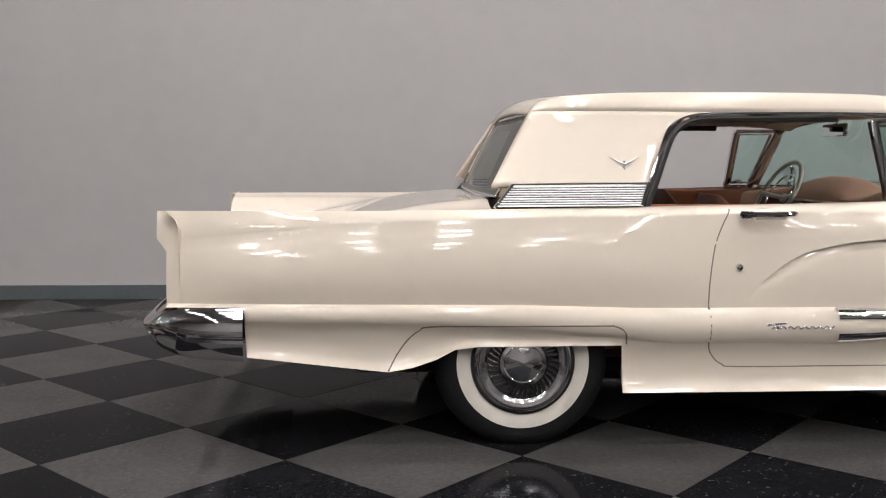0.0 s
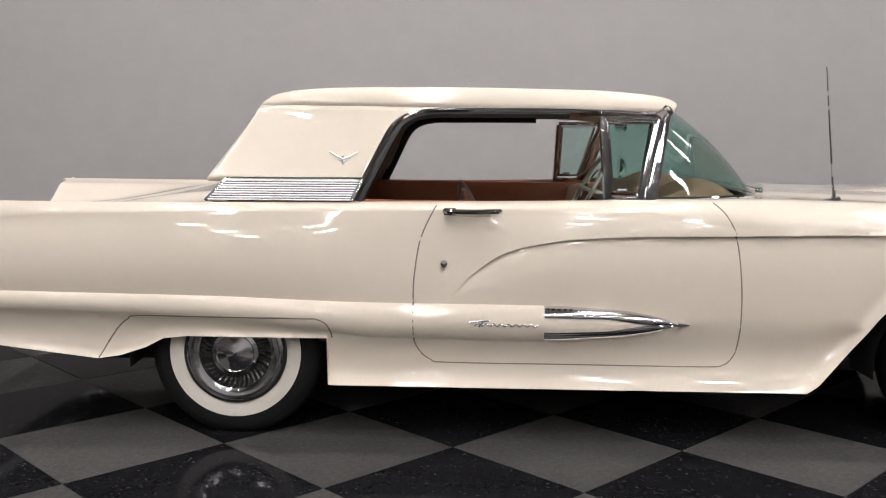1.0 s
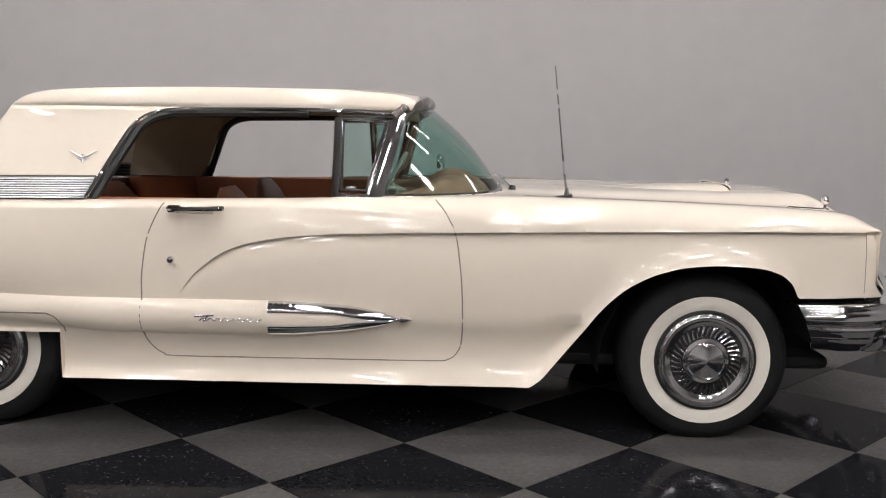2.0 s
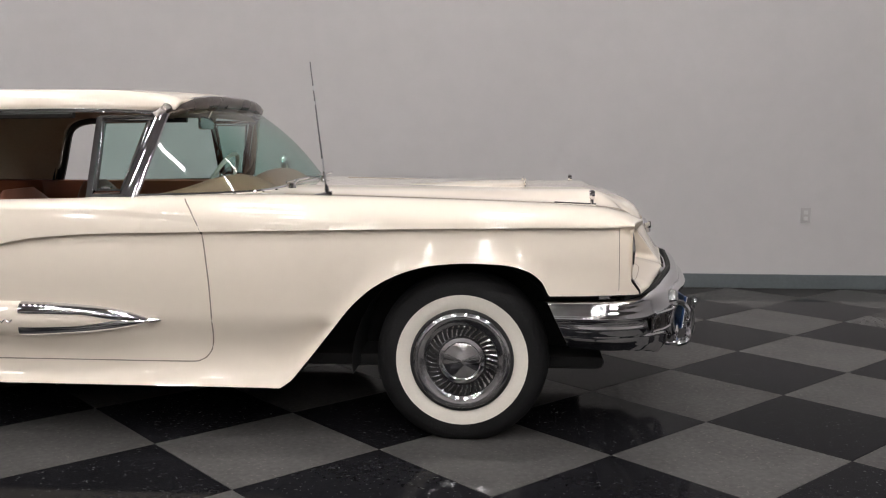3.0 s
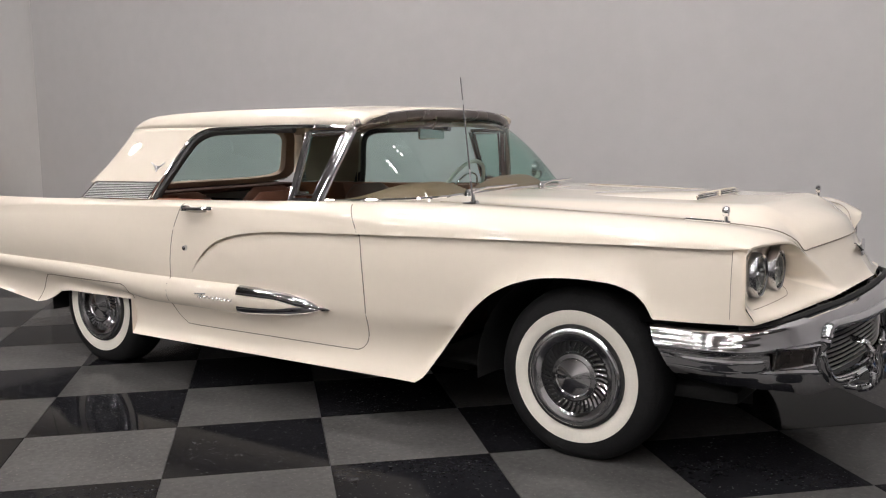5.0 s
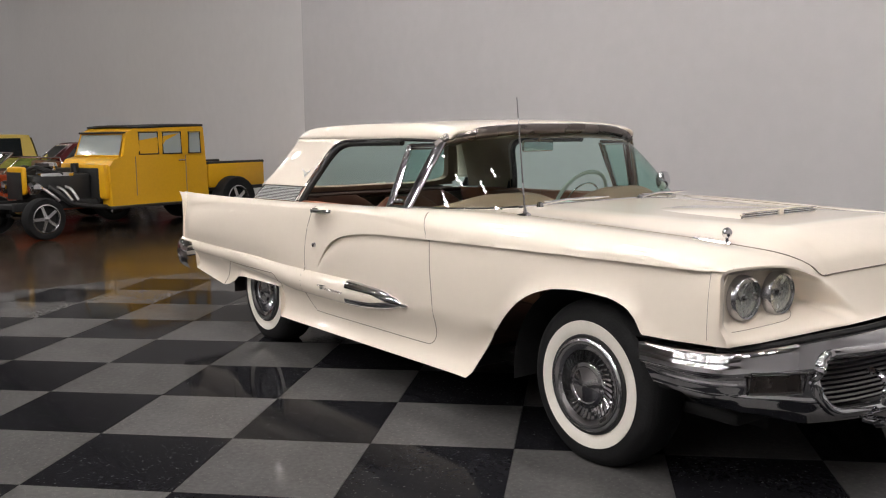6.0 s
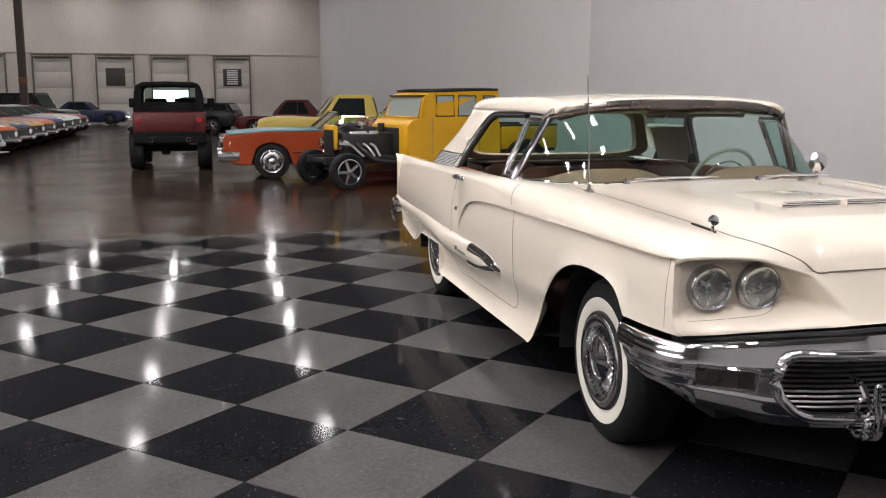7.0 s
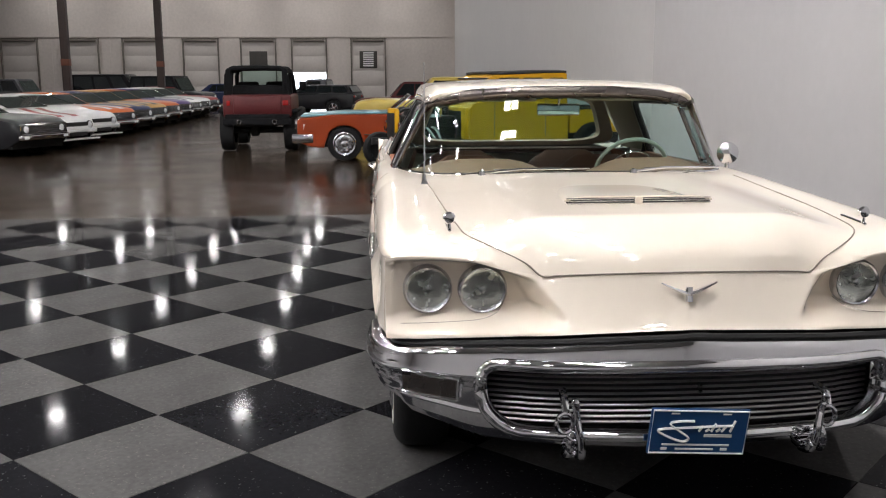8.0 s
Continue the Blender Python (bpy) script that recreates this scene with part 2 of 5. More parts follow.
X0, X1, Y0, Y1, Z1 = ROOM["x0"], ROOM["x1"], ROOM["y0"], ROOM["y1"], ROOM["z1"]
STEP_X, STEP_Y = -6.4, 4.75      # where the grey wall ends and the white one steps back
structure("floor", Shape().box(X0 - 1, X1 + 1, Y0 - 1, STEP_Y + 1, -0.3, -0.006), CONCRETE, "brown polished concrete floor of a showroom", "floor")
structure("wall_back", Shape().box(STEP_X, X1 + 0.3, Y1, Y1 + 0.3, -0.01, Z1), WALL, "plain light grey painted wall", "wall")
structure("wall_return", Shape().box(STEP_X, STEP_X + 0.3, Y1 + 0.3, STEP_Y + 0.3, -0.01, Z1), WALL, "grey painted wall return", "wall")
structure("wall_side", Shape().box(X0, STEP_X, STEP_Y, STEP_Y + 0.3, -0.01, Z1), LIT_WHITE_WALL, "tall white wall behind parked cars, paler for the lamplight on it", "wall")
# the next two are out of view, added to close the room for bounce and reflections
structure("unseen_wall_front", Shape().box(X0, X1, Y0 - 0.3, Y0, -0.01, Z1), WALL, "plain light grey painted wall", "wall")
structure("unseen_wall_end", Shape().box(X1, X1 + 0.3, Y0, Y1, -0.01, Z1), WALL, "plain light grey painted wall", "wall")
far = structure("wall_far", Shape().box(X0 - 0.3, X0, Y0, STEP_Y + 0.3, -0.01, Z1), FAR_WALL, "beige concrete panel wall with loading doors", "wall")
structure("ceiling", Shape().box(X0, X1, Y0, STEP_Y, Z1, Z1 + 0.2), CEILING, "dark grey warehouse ceiling", "ceiling")
structure("baseboard", Shape().box(STEP_X, X1, Y1 - 0.012, Y1, -0.005, 0.105, 0.004), BASEBOARD, "dark grey rubber baseboard", "baseboard")
structure("trim", Shape().box(X0, X0 + 0.06, Y0, STEP_Y, 3.58, 3.64), FAR_WALL, "thin ledge along the concrete panels", "trim")
for k in range(9):
    y = -21.0 + 3.2 * k
    structure("trim", Shape().box(X0, X0 + 0.012, y - 0.02, y + 0.02, 0, Z1), FAR_WALL, "dark joint between concrete panels", "trim")

SOCKET_GREY = mat("grey_socket_plastic", (0.36, 0.35, 0.34), 0.4)
socket = thing("wall_socket", "grey wall socket plate low on a grey wall", "socket", pose(5.31, Y1, 0.56))
part("plate", Shape().box(-0.036, 0.036, -0.008, 0.0, -0.058, 0.058, 0.003), SOCKET_GREY, socket)
part("outlet", Shape().box(-0.016, 0.016, -0.011, -0.006, 0.008, 0.038, 0.002), WALL, socket)
part("outlet", Shape().box(-0.016, 0.016, -0.011, -0.006, -0.038, -0.008, 0.002), WALL, socket)

# loading doors in the far wall
DOOR_PAINT = mat("loading_door_paint", (0.60, 0.555, 0.52), 0.6, vary=0.08, scale=0.8)
FRAME_PAINT = mat("door_frame_steel", (0.16, 0.14, 0.12), 0.6, vary=0.15, scale=2.0)
VENT_DARK = mat("vent_dark", (0.06, 0.055, 0.05), 0.7, vary=0.2, scale=4.0)


def loading_door(y, width, look_kind):
    ob = thing("loading_door", {"vent": "beige loading door with a dark vent panel", "open": "beige loading door standing ajar with daylight below", "window": "beige loading door with a barred window", "plain": "beige sectional loading door in a dark frame"}[look_kind], "door", pose(X0 + 0.03, y, 0), group="loading doors")
    h = 3.42
    low = 1.62 if look_kind == "open" else 0.0
    n = 4 if low == 0 else 2
    for k in range(n):
        z0 = low + (h - low) * k / n
        part("panel", Shape().box(0.0, 0.05, -width / 2, width / 2, z0 + 0.003, z0 + (h - low) / n - 0.003, 0.003), DOOR_PAINT, ob)
    for s in (-1, 1):
        part("frame", Shape().box(-0.02, 0.14, s * (width / 2 + 0.05) - 0.035, s * (width / 2 + 0.05) + 0.035, 0, h + 0.12, 0.01), FRAME_PAINT, ob)
    part("frame", Shape().box(-0.02, 0.10, -width / 2 - 0.12, width / 2 + 0.12, h + 0.05, h + 0.12, 0.01), FRAME_PAINT, ob)
    part("roller", Shape().tube([(0.13, -width / 2 + 0.06, h - 0.04), (0.13, width / 2 - 0.06, h - 0.04)], 0.07, 10), FRAME_PAINT, ob)
    if look_kind == "open":
        part("daylight", Shape().box(-0.01, 0.01, -width / 2 + 0.01, width / 2 - 0.01, 0.1, low), DAYLIGHT, ob, "bright daylight behind the door")
    if look_kind in ("vent", "window"):
        part("vent", Shape().box(0.05, 0.09, -0.50, 0.50, 1.85, 2.80, 0.01), VENT_DARK, ob)
        if look_kind == "window":
            for k in range(7):
                part("slat", Shape().box(0.08, 0.11, -0.30, 0.30, 1.95 + 0.12 * k, 2.02 + 0.12 * k, 0.005), LAMP_BODY, ob)
    return ob


for y, kind in ((-0.2, "window"), (-3.55, "open"), (-6.4, "vent"), (-9.6, "plain"), (-12.9, "plain"), (-16.2, "plain"), (-19.5, "plain")):
    loading_door(y, 1.85, kind)
sign = thing("exit_sign", "small red lit exit sign on the far wall", "sign", pose(X0 + 0.06, -21.7, 1.9))
part("sign_box", Shape().box(-0.05, 0.05, -0.16, 0.16, -0.07, 0.07, 0.01), mat("red_sign", (0.5, 0.02, 0.02), 0.4, glow=((1.0, 0.08, 0.05), 1.2)), sign)

# steel columns
for x, y in ((-24.0, -9.5), (-28.5, -7.6)):
    col = thing("column", "dark brown painted steel column", "column", pose(x, y, 0), group="columns")
    part("shaft", Shape().box(-0.12, 0.12, -0.12, 0.12, 0, Z1, 0.02), STEEL, col)
    part("foot_plate", Shape().box(-0.18, 0.18, -0.18, 0.18, 0, 0.03, 0.005), STEEL, col)
    part("band", Shape().box(-0.126, 0.126, -0.126, 0.126, 1.75, 1.95, 0.004), mat("orange_band", (0.16, 0.06, 0.035), 0.6), col)

# lamps: strips over the display bay, round bay lamps over the hall
def strip_lamp():
    ob = thing("ceiling_lamp", "white twin-strip lamp hanging below the ceiling", "lamp", group="strip lamps")
    part("housing", Shape().box(-0.36, 0.36, -0.19, 0.19, 0.0, 0.07, 0.01), LAMP_BODY, ob)
    for s in (-1, 1):
        part("diffuser", Shape().box(-0.33, 0.33, s * 0.10 - 0.065, s * 0.10 + 0.065, -0.02, -0.001), LAMP, ob)
    part("hanger", Shape().tube([(0, 0, 0.07), (0, 0, 0.298)], 0.012), STEEL, ob)
    return ob


def bay_lamp():
    ob = thing("bay_lamp", "round white high-bay lamp hanging below the ceiling", "lamp", group="bay lamps")
    part("shade", Shape().lathe([(0.20, 0.0), (0.27, 0.0), (0.26, 0.05), (0.14, 0.16), (0.07, 0.22), (0.01, 0.24)], 24, "z"), STEEL, ob)
    part("lens", Shape().lathe([(0.001, -0.012), (0.15, -0.008), (0.20, 0.0)], 24, "z"), BAY_LAMP, ob)
    part("hanger", Shape().tube([(0, 0, 0.23), (0, 0, 0.298)], 0.012), STEEL, ob)
    return ob


def lay(first, places):
    for i, (x, y) in enumerate(places):
        if i == 0:
            first.matrix_basis = pose(x, y, Z1 - 0.30)
        else:
            copy_thing(first, pose(x, y, Z1 - 0.30))


lay(strip_lamp(), [(11.0 - 2.6 * i, 1.3 - 3.0 * j) for i in range(1, 7) for j in range(8)])
lay(bay_lamp(), [(-11.0 - 6.0 * i, 1.2 - 4.7 * j) for i in range(6) for j in range(4)] + [(X0 + 2.2, 1.6 - 4.7 * j) for j in range(5)])

# ---- the cream coupe: built with x forward from the rear axle, y to its left, z up ----
CAR_X, CAR_Y = 1.44, 1.0
coupe = thing("car", "cream two-door hardtop coupe with chrome trim and whitewall tyres", "car", pose(CAR_X, CAR_Y, 0))


def cpart(name, shape, material, parent=None, label="", smooth=True, angle=38, solid=0.0):
    return part(name, shape.moved(Matrix.Translation((-CAR_X, 0, 0))), material, parent or coupe, label, smooth, angle, solid)


HALF = [(-1.30, .905), (-1.0, .93), (-.3, .95), (.8, .955), (2.0, .952), (2.9, .945), (3.3, .935), (3.47, .922), (3.56, .90)]
BOTTOM = [(-1.29, .545), (-1.012, .545), (-1.004, .357), (-.49, .300), (-.40, .315), (-.31, .346), (-.24, .383), (-.15, .393), (.379, .395), (.385, .217),
          (2.20, .213), (2.24, .24), (2.279, .285), (2.394, .429), (2.485, .541), (2.574, .615), (2.684, .667), (2.793, .693), (2.92, .701), (3.05, .695),
          (3.135, .673), (3.188, .632), (3.218, .580), (3.60, .584)]
ARCH = [p for p in BOTTOM if p[0] > 2.19]
BULLET_TOP = [(-1.3, .557), (-.1, .551), (.54, .536), (1.2, .535), (1.475, .523), (1.62, .50), (1.715, .469)]
BULLET_LOW = [(-1.3, .487), (-.4, .475), (.3, .43), (.6, .402), (1.2, .399), (1.477, .417), (1.62, .44), (1.715, .469)]
CREASE = [(.834, .536), (.919, .644), (1.046, .732), (1.173, .767), (1.279, .783), (1.492, .798), (1.894, .808), (2.44, .82), (3.2, .831), (3.47, .832), (3.6, .836)]
FIN_LINE = [(-1.30, .774), (-1.055, .798), (-.646, .838), (-.033, .863), (.726, .879), (1.0, .886), (1.3, .884), (1.7, .862), (2.1, .818), (2.2, .80)]
SIDE_TOP = [(-1.30, .890), (-.6, .892), (0, .90), (.5, .908), (1.17, .922), (1.58, .932), (2.1, .940), (2.36, .936), (2.75, .926), (3.3, .906), (3.45, .892), (3.54, .872), (3.60, .846)]
SHOULDER = [(-1.3, .02), (-.2, .04), (.5, .07), (1.6, .09), (2.1, .15), (2.6, .17), (3.6, .15)]
ROUND = [(-.2, 0.0), (.9, .8), (2.0, 1.0)]
HOOD = [(1.5, .945), (2.1, .946), (2.62, .942), (3.13, .939), (3.4, .940), (3.50, .934), (3.56, .914), (3.59, .878), (3.60, .85)]


def lin(table, x):
    return float(np.interp(x, [p[0] for p in table], [p[1] for p in table]))


def half_section(x):
    """Points of the right half from the lower edge up to the shoulder: (half width, height)."""
    u0, zb, zt, zl = curve(HALF, x), (curve(ARCH, x) if x > 2.21 else lin(BOTTOM, x)), curve(BULLET_TOP, x), curve(BULLET_LOW, x)
    zc = curve(CREASE, x) if x > .834 else zt
    top = curve(SIDE_TOP, x)
    full = min(1.0, max(0.0, (zt - zl) / .13))
    pts = []

    def arch(z):
        return .020 * max(0.0, 1 - (z - zb) / .085) ** 2 * smoothstep(2.12, 2.30, x) * (1 - .45 * smoothstep(3.18, 3.26, x) - .55 * smoothstep(3.30, 3.48, x))
    sill = smoothstep(.378, .388, x) * smoothstep(2.30, 2.16, x)
    for k in range(7):                                   # lower side, flared out at its edge
        t = k / 6
        lo = zb if zb < zl else zl
        z = lo + (max(zb, zl) - lo) * t if zb < zl else zb
        tuck = (.034 * math.sin(math.pi * min(1.0, (1 - t) * .80)) - (.010 * (1 - t) ** 6 + .018 * sill * (1 - t) ** 3)) * smoothstep(0, .12, zl - zb)
        pts.append((u0 - .012 - tuck + arch(z), z))
    for k in range(13):                                  # the long bullet
        t = k / 12
        z = max(zb, zl + (zt - zl) * t)
        pts.append((u0 - .012 + .036 * full * (math.sin(math.pi * t) ** .55 if 0 < t < 1 else 0) + arch(z), z))
    for k in range(10):                                  # between bullet and crease
        t = k / 9
        z = max(zb, zt + (zc - zt) * t)
        open_up = smoothstep(.834, 1.0, x)
        pts.append((u0 - .012 + open_up * (.006 * math.sin(math.pi * t) - .012 * t ** 5) + arch(z), z))
    zs = max(zc + .001, curve(FIN_LINE, x))
    fin = 1 - smoothstep(.2, 1.0, x)
    ahead = smoothstep(.834, 1.0, x)
    us = u0 - curve([(-1.3, .036), (.3, .036), (1.0, .032), (1.6, .022), (2.1, .006), (3.6, .005)], x)
    for k in range(8):                                   # quarter panel, hollow under the fin; proud above the crease
        t = k / 7
        a0, a1 = u0 - .012 + .007 * ahead, us
        pts.append((a0 + (a1 - a0) * t ** (1.5 + .4 * fin) + .018 * fin * smoothstep(-1.29, -1.05, x) * math.sin(math.pi * t ** .85), zc + (zs - zc) * t))
    sh, rd = curve(SHOULDER, x), curve(ROUND, x)
    for k in range(10):
        t = k / 9
        z = zs + (top - zs) * ((1 - rd) * t + rd * math.sin(t * math.pi / 2))
        pts.append((us - sh * (1 - math.cos(t * math.pi / 2)), z))
    return pts


def top_height(x, u, ue, ze):
    """Deck or bonnet height at half width u, from the shoulder (ue, ze) inwards."""
    s = 1 - u / ue
    if x < 1.0:
        hump = .925 - .150 * smoothstep(-.05, -1.20, x)
        return ze + (hump - ze) * smoothstep(.12, .34, s) - .020 * math.sin(math.pi * min(1, s / .30)) * smoothstep(.2, -.5, x)
    h = curve(HOOD, x) + .006 * (1 - (u / .6) ** 2)
    return ze + (h - ze) * smoothstep(.12, .52, s) - .007 * math.sin(math.pi * min(1.0, s / .42)) ** 2 * smoothstep(2.1, 2.6, x)


def lip(u):
    """How far the bonnet's front edge reaches ahead of and drops below the brows."""
    k = min(1.0, (u / .43) ** 2)
    return .06 - .075 * k, .050 + .018 * k


def brow_back(u, x):
    """The brows sweep back towards the fender."""
    return .075 * smoothstep(.55, .93, u) * smoothstep(3.38, 3.60, x)


def top_point(x, u, ue, ze):
    m = smoothstep(.66, .40, u)
    dx, dz = lip(u)
    return (x + dx * m * smoothstep(3.44, 3.60, x) - brow_back(u, x), -u, top_height(x, u, ue, ze) - dz * m * smoothstep(3.40, 3.60, x))


def screen_base(u):
    return 2.10 - .54 * min(1.0, u / .835) ** 9


STATIONS = sorted(set([round(-1.29 + .03 * k, 4) for k in range(163)] + [p[0] for p in BOTTOM if p[0] < 3.6] + [.834 + .012 * k for k in range(14)]
                      + [2.2 + .02 * k for k in range(54)] + [3.5, 3.53, 3.55, 3.57, 3.585, 3.60]))
STATIONS = [x for x in STATIONS if x <= 3.60]
side_rows, top_rows = [], []
for x in STATIONS:
    sec = half_section(x)
    xe = x if x < 3.5 else x
    low_x = [min(xe, 3.518 if z > .607 else 3.548) if z < .828 else xe - brow_back(u, xe) for u, z in sec]
    low_x = [lx - .035 * smoothstep(-1.245, -1.29, x) * smoothstep(-.03, .02, z - curve(FIN_LINE, x)) for lx, (u, z) in zip(low_x, sec)]
    side_rows.append([(lx, -u, z) for lx, (u, z) in zip(low_x, sec)])
    ue, ze = sec[-1]
    row = []
    for k in range(29):
        u = ue * (1 - k / 28)
        px, py, pz = top_point(x, u, ue, ze)
        row.append((px - .035 * smoothstep(-1.245, -1.29, x) * smoothstep(.80, .87, u), py, pz))
    top_rows.append(row)


def outside_cabin(p, q):
    x, u = (p[0] + q[0]) / 2, (abs(p[1]) + abs(q[1])) / 2
    return x < -.10 or x > screen_base(u) - .005 or (u > .865 if x < .5 else u > .842)


body_shape = Shape()
body_shape.grid(side_rows)
body_shape.grid(top_rows, keep=outside_cabin)
# tail panel between the fins, hollowed
tail = []
for k in range(15):
    u = .905 * (1 - k / 14)
    tail.append([(-1.29 + .05 * smoothstep(0, .12, t) * smoothstep(1, .88, t) + .03 * smoothstep(.9, .6, u), -u * (1 if t < .75 else 1), .50 + (top_height(-1.29, u, .885, .89) - .50) * t) for t in [j / 12 for j in range(13)]])
body_shape.grid(tail)


# nose: sloping front panel with hollowed lamp pockets under the brows
def nose(u, t):
    x0, z0 = lin([(0, 3.757), (.45, 3.70), (.8, 3.60), (.94, 3.54)], u), lin([(0, .65), (.5, .622), (.94, .585)], u)
    m = smoothstep(.66, .40, u)
    ue, ze = side_rows[-1][-1][1] * -1, side_rows[-1][-1][2]
    x1 = 3.60 + lip(u)[0] * m - brow_back(u, 3.60)
    if u < ue:
        z1 = top_height(3.60, u, ue, ze) - lip(u)[1] * m
    else:
        last = [(-q[1], q[2]) for q in side_rows[-1][-10:]][::-1]
        z1 = lin(last, u)
    z = z0 + (z1 - z0) * t
    x = x0 + (x1 - x0) * t ** (.8 + .7 * smoothstep(.36, .5, u))
    ub = .395 + (z - .72) / .12 * .09
    w = smoothstep(ub, ub + .09, u) * smoothstep(z0 + .004, z0 + .070, z) * smoothstep(z1 - .006, z1 - .026, z)
    return (x - w * (x - 3.502 - .018 * smoothstep(.85, .55, u) - .018 * smoothstep(.862, .90, u)), -u, z)


U_ROWS = sorted(set([.36 * k / 18 for k in range(19)] + [.36 + .30 * k / 60 for k in range(61)] + [.66 + .24 * k / 16 for k in range(17)] + [.912, .90, .89, .88, .87]))
body_shape.grid([[nose(u, j / 56) for j in range(57)] for u in U_ROWS])
body = cpart("body", body_shape.mirrored(), CREAM, label="glossy cream painted body", angle=32)

# underbody, wheel wells
cpart("underbody", Shape().box(-.62, 3.45, -.70, .70, .24, .30, .03).box(-1.15, -.55, -.70, .70, .38, .44, .03).box(.42, 2.15, -.90, .90, .225, .34, .03).box(.3, 2.2, -.55, -.40, .17, .25, .02)
      .box(.3, 2.2, .40, .55, .17, .25, .02).box(2.75, 3.05, -.8, .8, .24, .34, .03).box(-.15, .15, -.75, .75, .25, .36, .03), BLACK)
for sgn in (-1, 1):
    for cx, r in ((2.89, .42), (.02, .40)):
        well = Shape().grid([[(cx + r * math.cos(a), sgn * y, .30 + r * math.sin(a)) for a in [.22 + (math.pi - .12) * k / 17 for k in range(18)]] for y in (.90, .5)])
        well.add([(cx - .62, sgn * .5, .20), (cx + .55, sgn * .5, .20), (cx + .55, sgn * .5, .80), (cx - .62, sgn * .5, .80)], [(0, 1, 2, 3)])
        cpart("wheel_well", well, BLACK)


# seams: doors, skirts, bonnet
def on_side(x, z, out=.001):
    sec = half_section(x)
    best = min(range(len(sec) - 1), key=lambda i: (0 if min(sec[i][1], sec[i + 1][1]) <= z <= max(sec[i][1], sec[i + 1][1]) else 1, abs(sec[i][1] - z)))
    (u1, z1), (u2, z2) = sec[best], sec[best + 1]
    t = 0 if z2 == z1 else min(1, max(0, (z - z1) / (z2 - z1)))
    return (x, -(u1 + (u2 - u1) * t + out), z)


def spread(pts, n):
    """Even points along a smoothed line."""
    out = []
    p = [Vector(q) for q in pts]
    for i in range(len(p) - 1):
        a, b, c, d = p[max(0, i - 1)], p[i], p[i + 1], p[min(len(p) - 1, i + 2)]
        for k in range(n):
            t = k / n
            out.append(.5 * ((2 * b) + (c - a) * t + (2 * a - 5 * b + 4 * c - d) * t * t + (3 * b - a - 3 * c + d) * t ** 3))
    return out + [p[-1]]


DOOR_LINE = [(.785, .90), (.757, .85), (.726, .77), (.708, .65), (.704, .554), (.709, .403), (.735, .345), (.775, .315), (.834, .304), (1.3, .303), (1.80, .303), (1.887, .310), (1.925, .345), (1.938, .403), (1.938, .52), (1.930, .65), (1.908, .80), (1.87, .88), (1.83, .926)]
SKIRT_LINE = [(-.488, .302), (-.45, .37), (-.415, .42), (-.375, .455), (-.321, .472), (0, .475), (.30, .476), (.345, .474), (.378, .458), (.393, .43), (.399, .399)]
for nm, line, r in (("door_seam", DOOR_LINE, .0038), ("skirt_seam", SKIRT_LINE, .0042)):
    pts = spread([(a, 0, b) for a, b in line], 6)
    for sgn in (1, -1):
        cpart(nm, Shape().tube([(q[0], sgn * q[1], q[2]) for q in [on_side(p.x, p.z, -.0022) for p in pts]], r, 5), SEAM)
BONNET_LINE = [(2.18, .72), (2.6, .70), (3.0, .685), (3.3, .665), (3.42, .650), (3.50, .605), (3.55, .545), (3.585, .475)]
pts = []
for x, u in BONNET_LINE:
    sec = half_section(x)
    q = top_point(x, u, *sec[-1])
    pts.append((q[0], q[1], q[2] + .0005))
front = [nose(u, .985) for u in (.43, .38, .3, .15, 0)]
cpart("bonnet_seam", Shape().tube(spread(pts + [(p[0] + .002, p[1], p[2] + .002) for p in front], 5), .0028, 5).mirrored(), SEAM)


def on_nose(u, z):
    t = min((k / 200 for k in range(201)), key=lambda k: abs(nose(u, k)[2] - z))
    return nose(u, t)


fender = [on_side(3.472, .60 + .23 * k / 8, 0) for k in range(9)]
for sgn in (1, -1):
    low = [on_nose(u, z) for u, z in ((.865, .630), (.80, .634), (.74, .638), (.68, .643), (.62, .650), (.57, .662), (.54, .685))]
    cpart("lamp_bezel_seam", Shape().tube([(x + .001, sgn * y, z) for x, y, z in spread(low, 3)], .0011, 5), SEAM)
    cpart("lamp_bezel_seam", Shape().tube([(x, sgn * y, z) for x, y, z in fender], .0011, 5), SEAM)


# ---- roof and pillars ----
def roof_point(X, s):
    """X along the roof, s from the middle (0) over the edge to the belt (1)."""
    zc = curve([(.07, 1.285), (.09, 1.315), (.13, 1.340), (.25, 1.360), (.5, 1.372), (.93, 1.378), (1.375, 1.376), (1.6, 1.364), (1.70, 1.350), (1.74, 1.332)], X)
    wide = curve([(.07, .60), (.2, .635), (.6, .655), (1.2, .655), (1.74, .640)], X)
    if s < .55:
        f = s / .55
        return (X + .035 * (1 - f ** 2) * smoothstep(1.2, 1.74, X) - .02 * (1 - f * f) * smoothstep(.5, .07, X), -wide * .93 * f, zc - .022 * f ** 2.4)
    a = (s - .55) / .45
    ztop = zc - .022
    drop = max(.03, ztop - 1.272)
    if a < .30:
        b = a / .30 * math.pi / 2
        return (X - .02 * (1 - math.cos(b)), -(wide * .93 + (wide * 1.035 - wide * .93) * math.sin(b)), ztop - drop * (1 - math.cos(b)))
    f = (a - .30) / .70
    z = ztop - drop + (.985 - ztop + drop) * f
    return (X - .02 - .60 * (ztop - drop - z), -(wide * 1.035 + (.805 - wide * 1.035) * f ** 1.15), z)


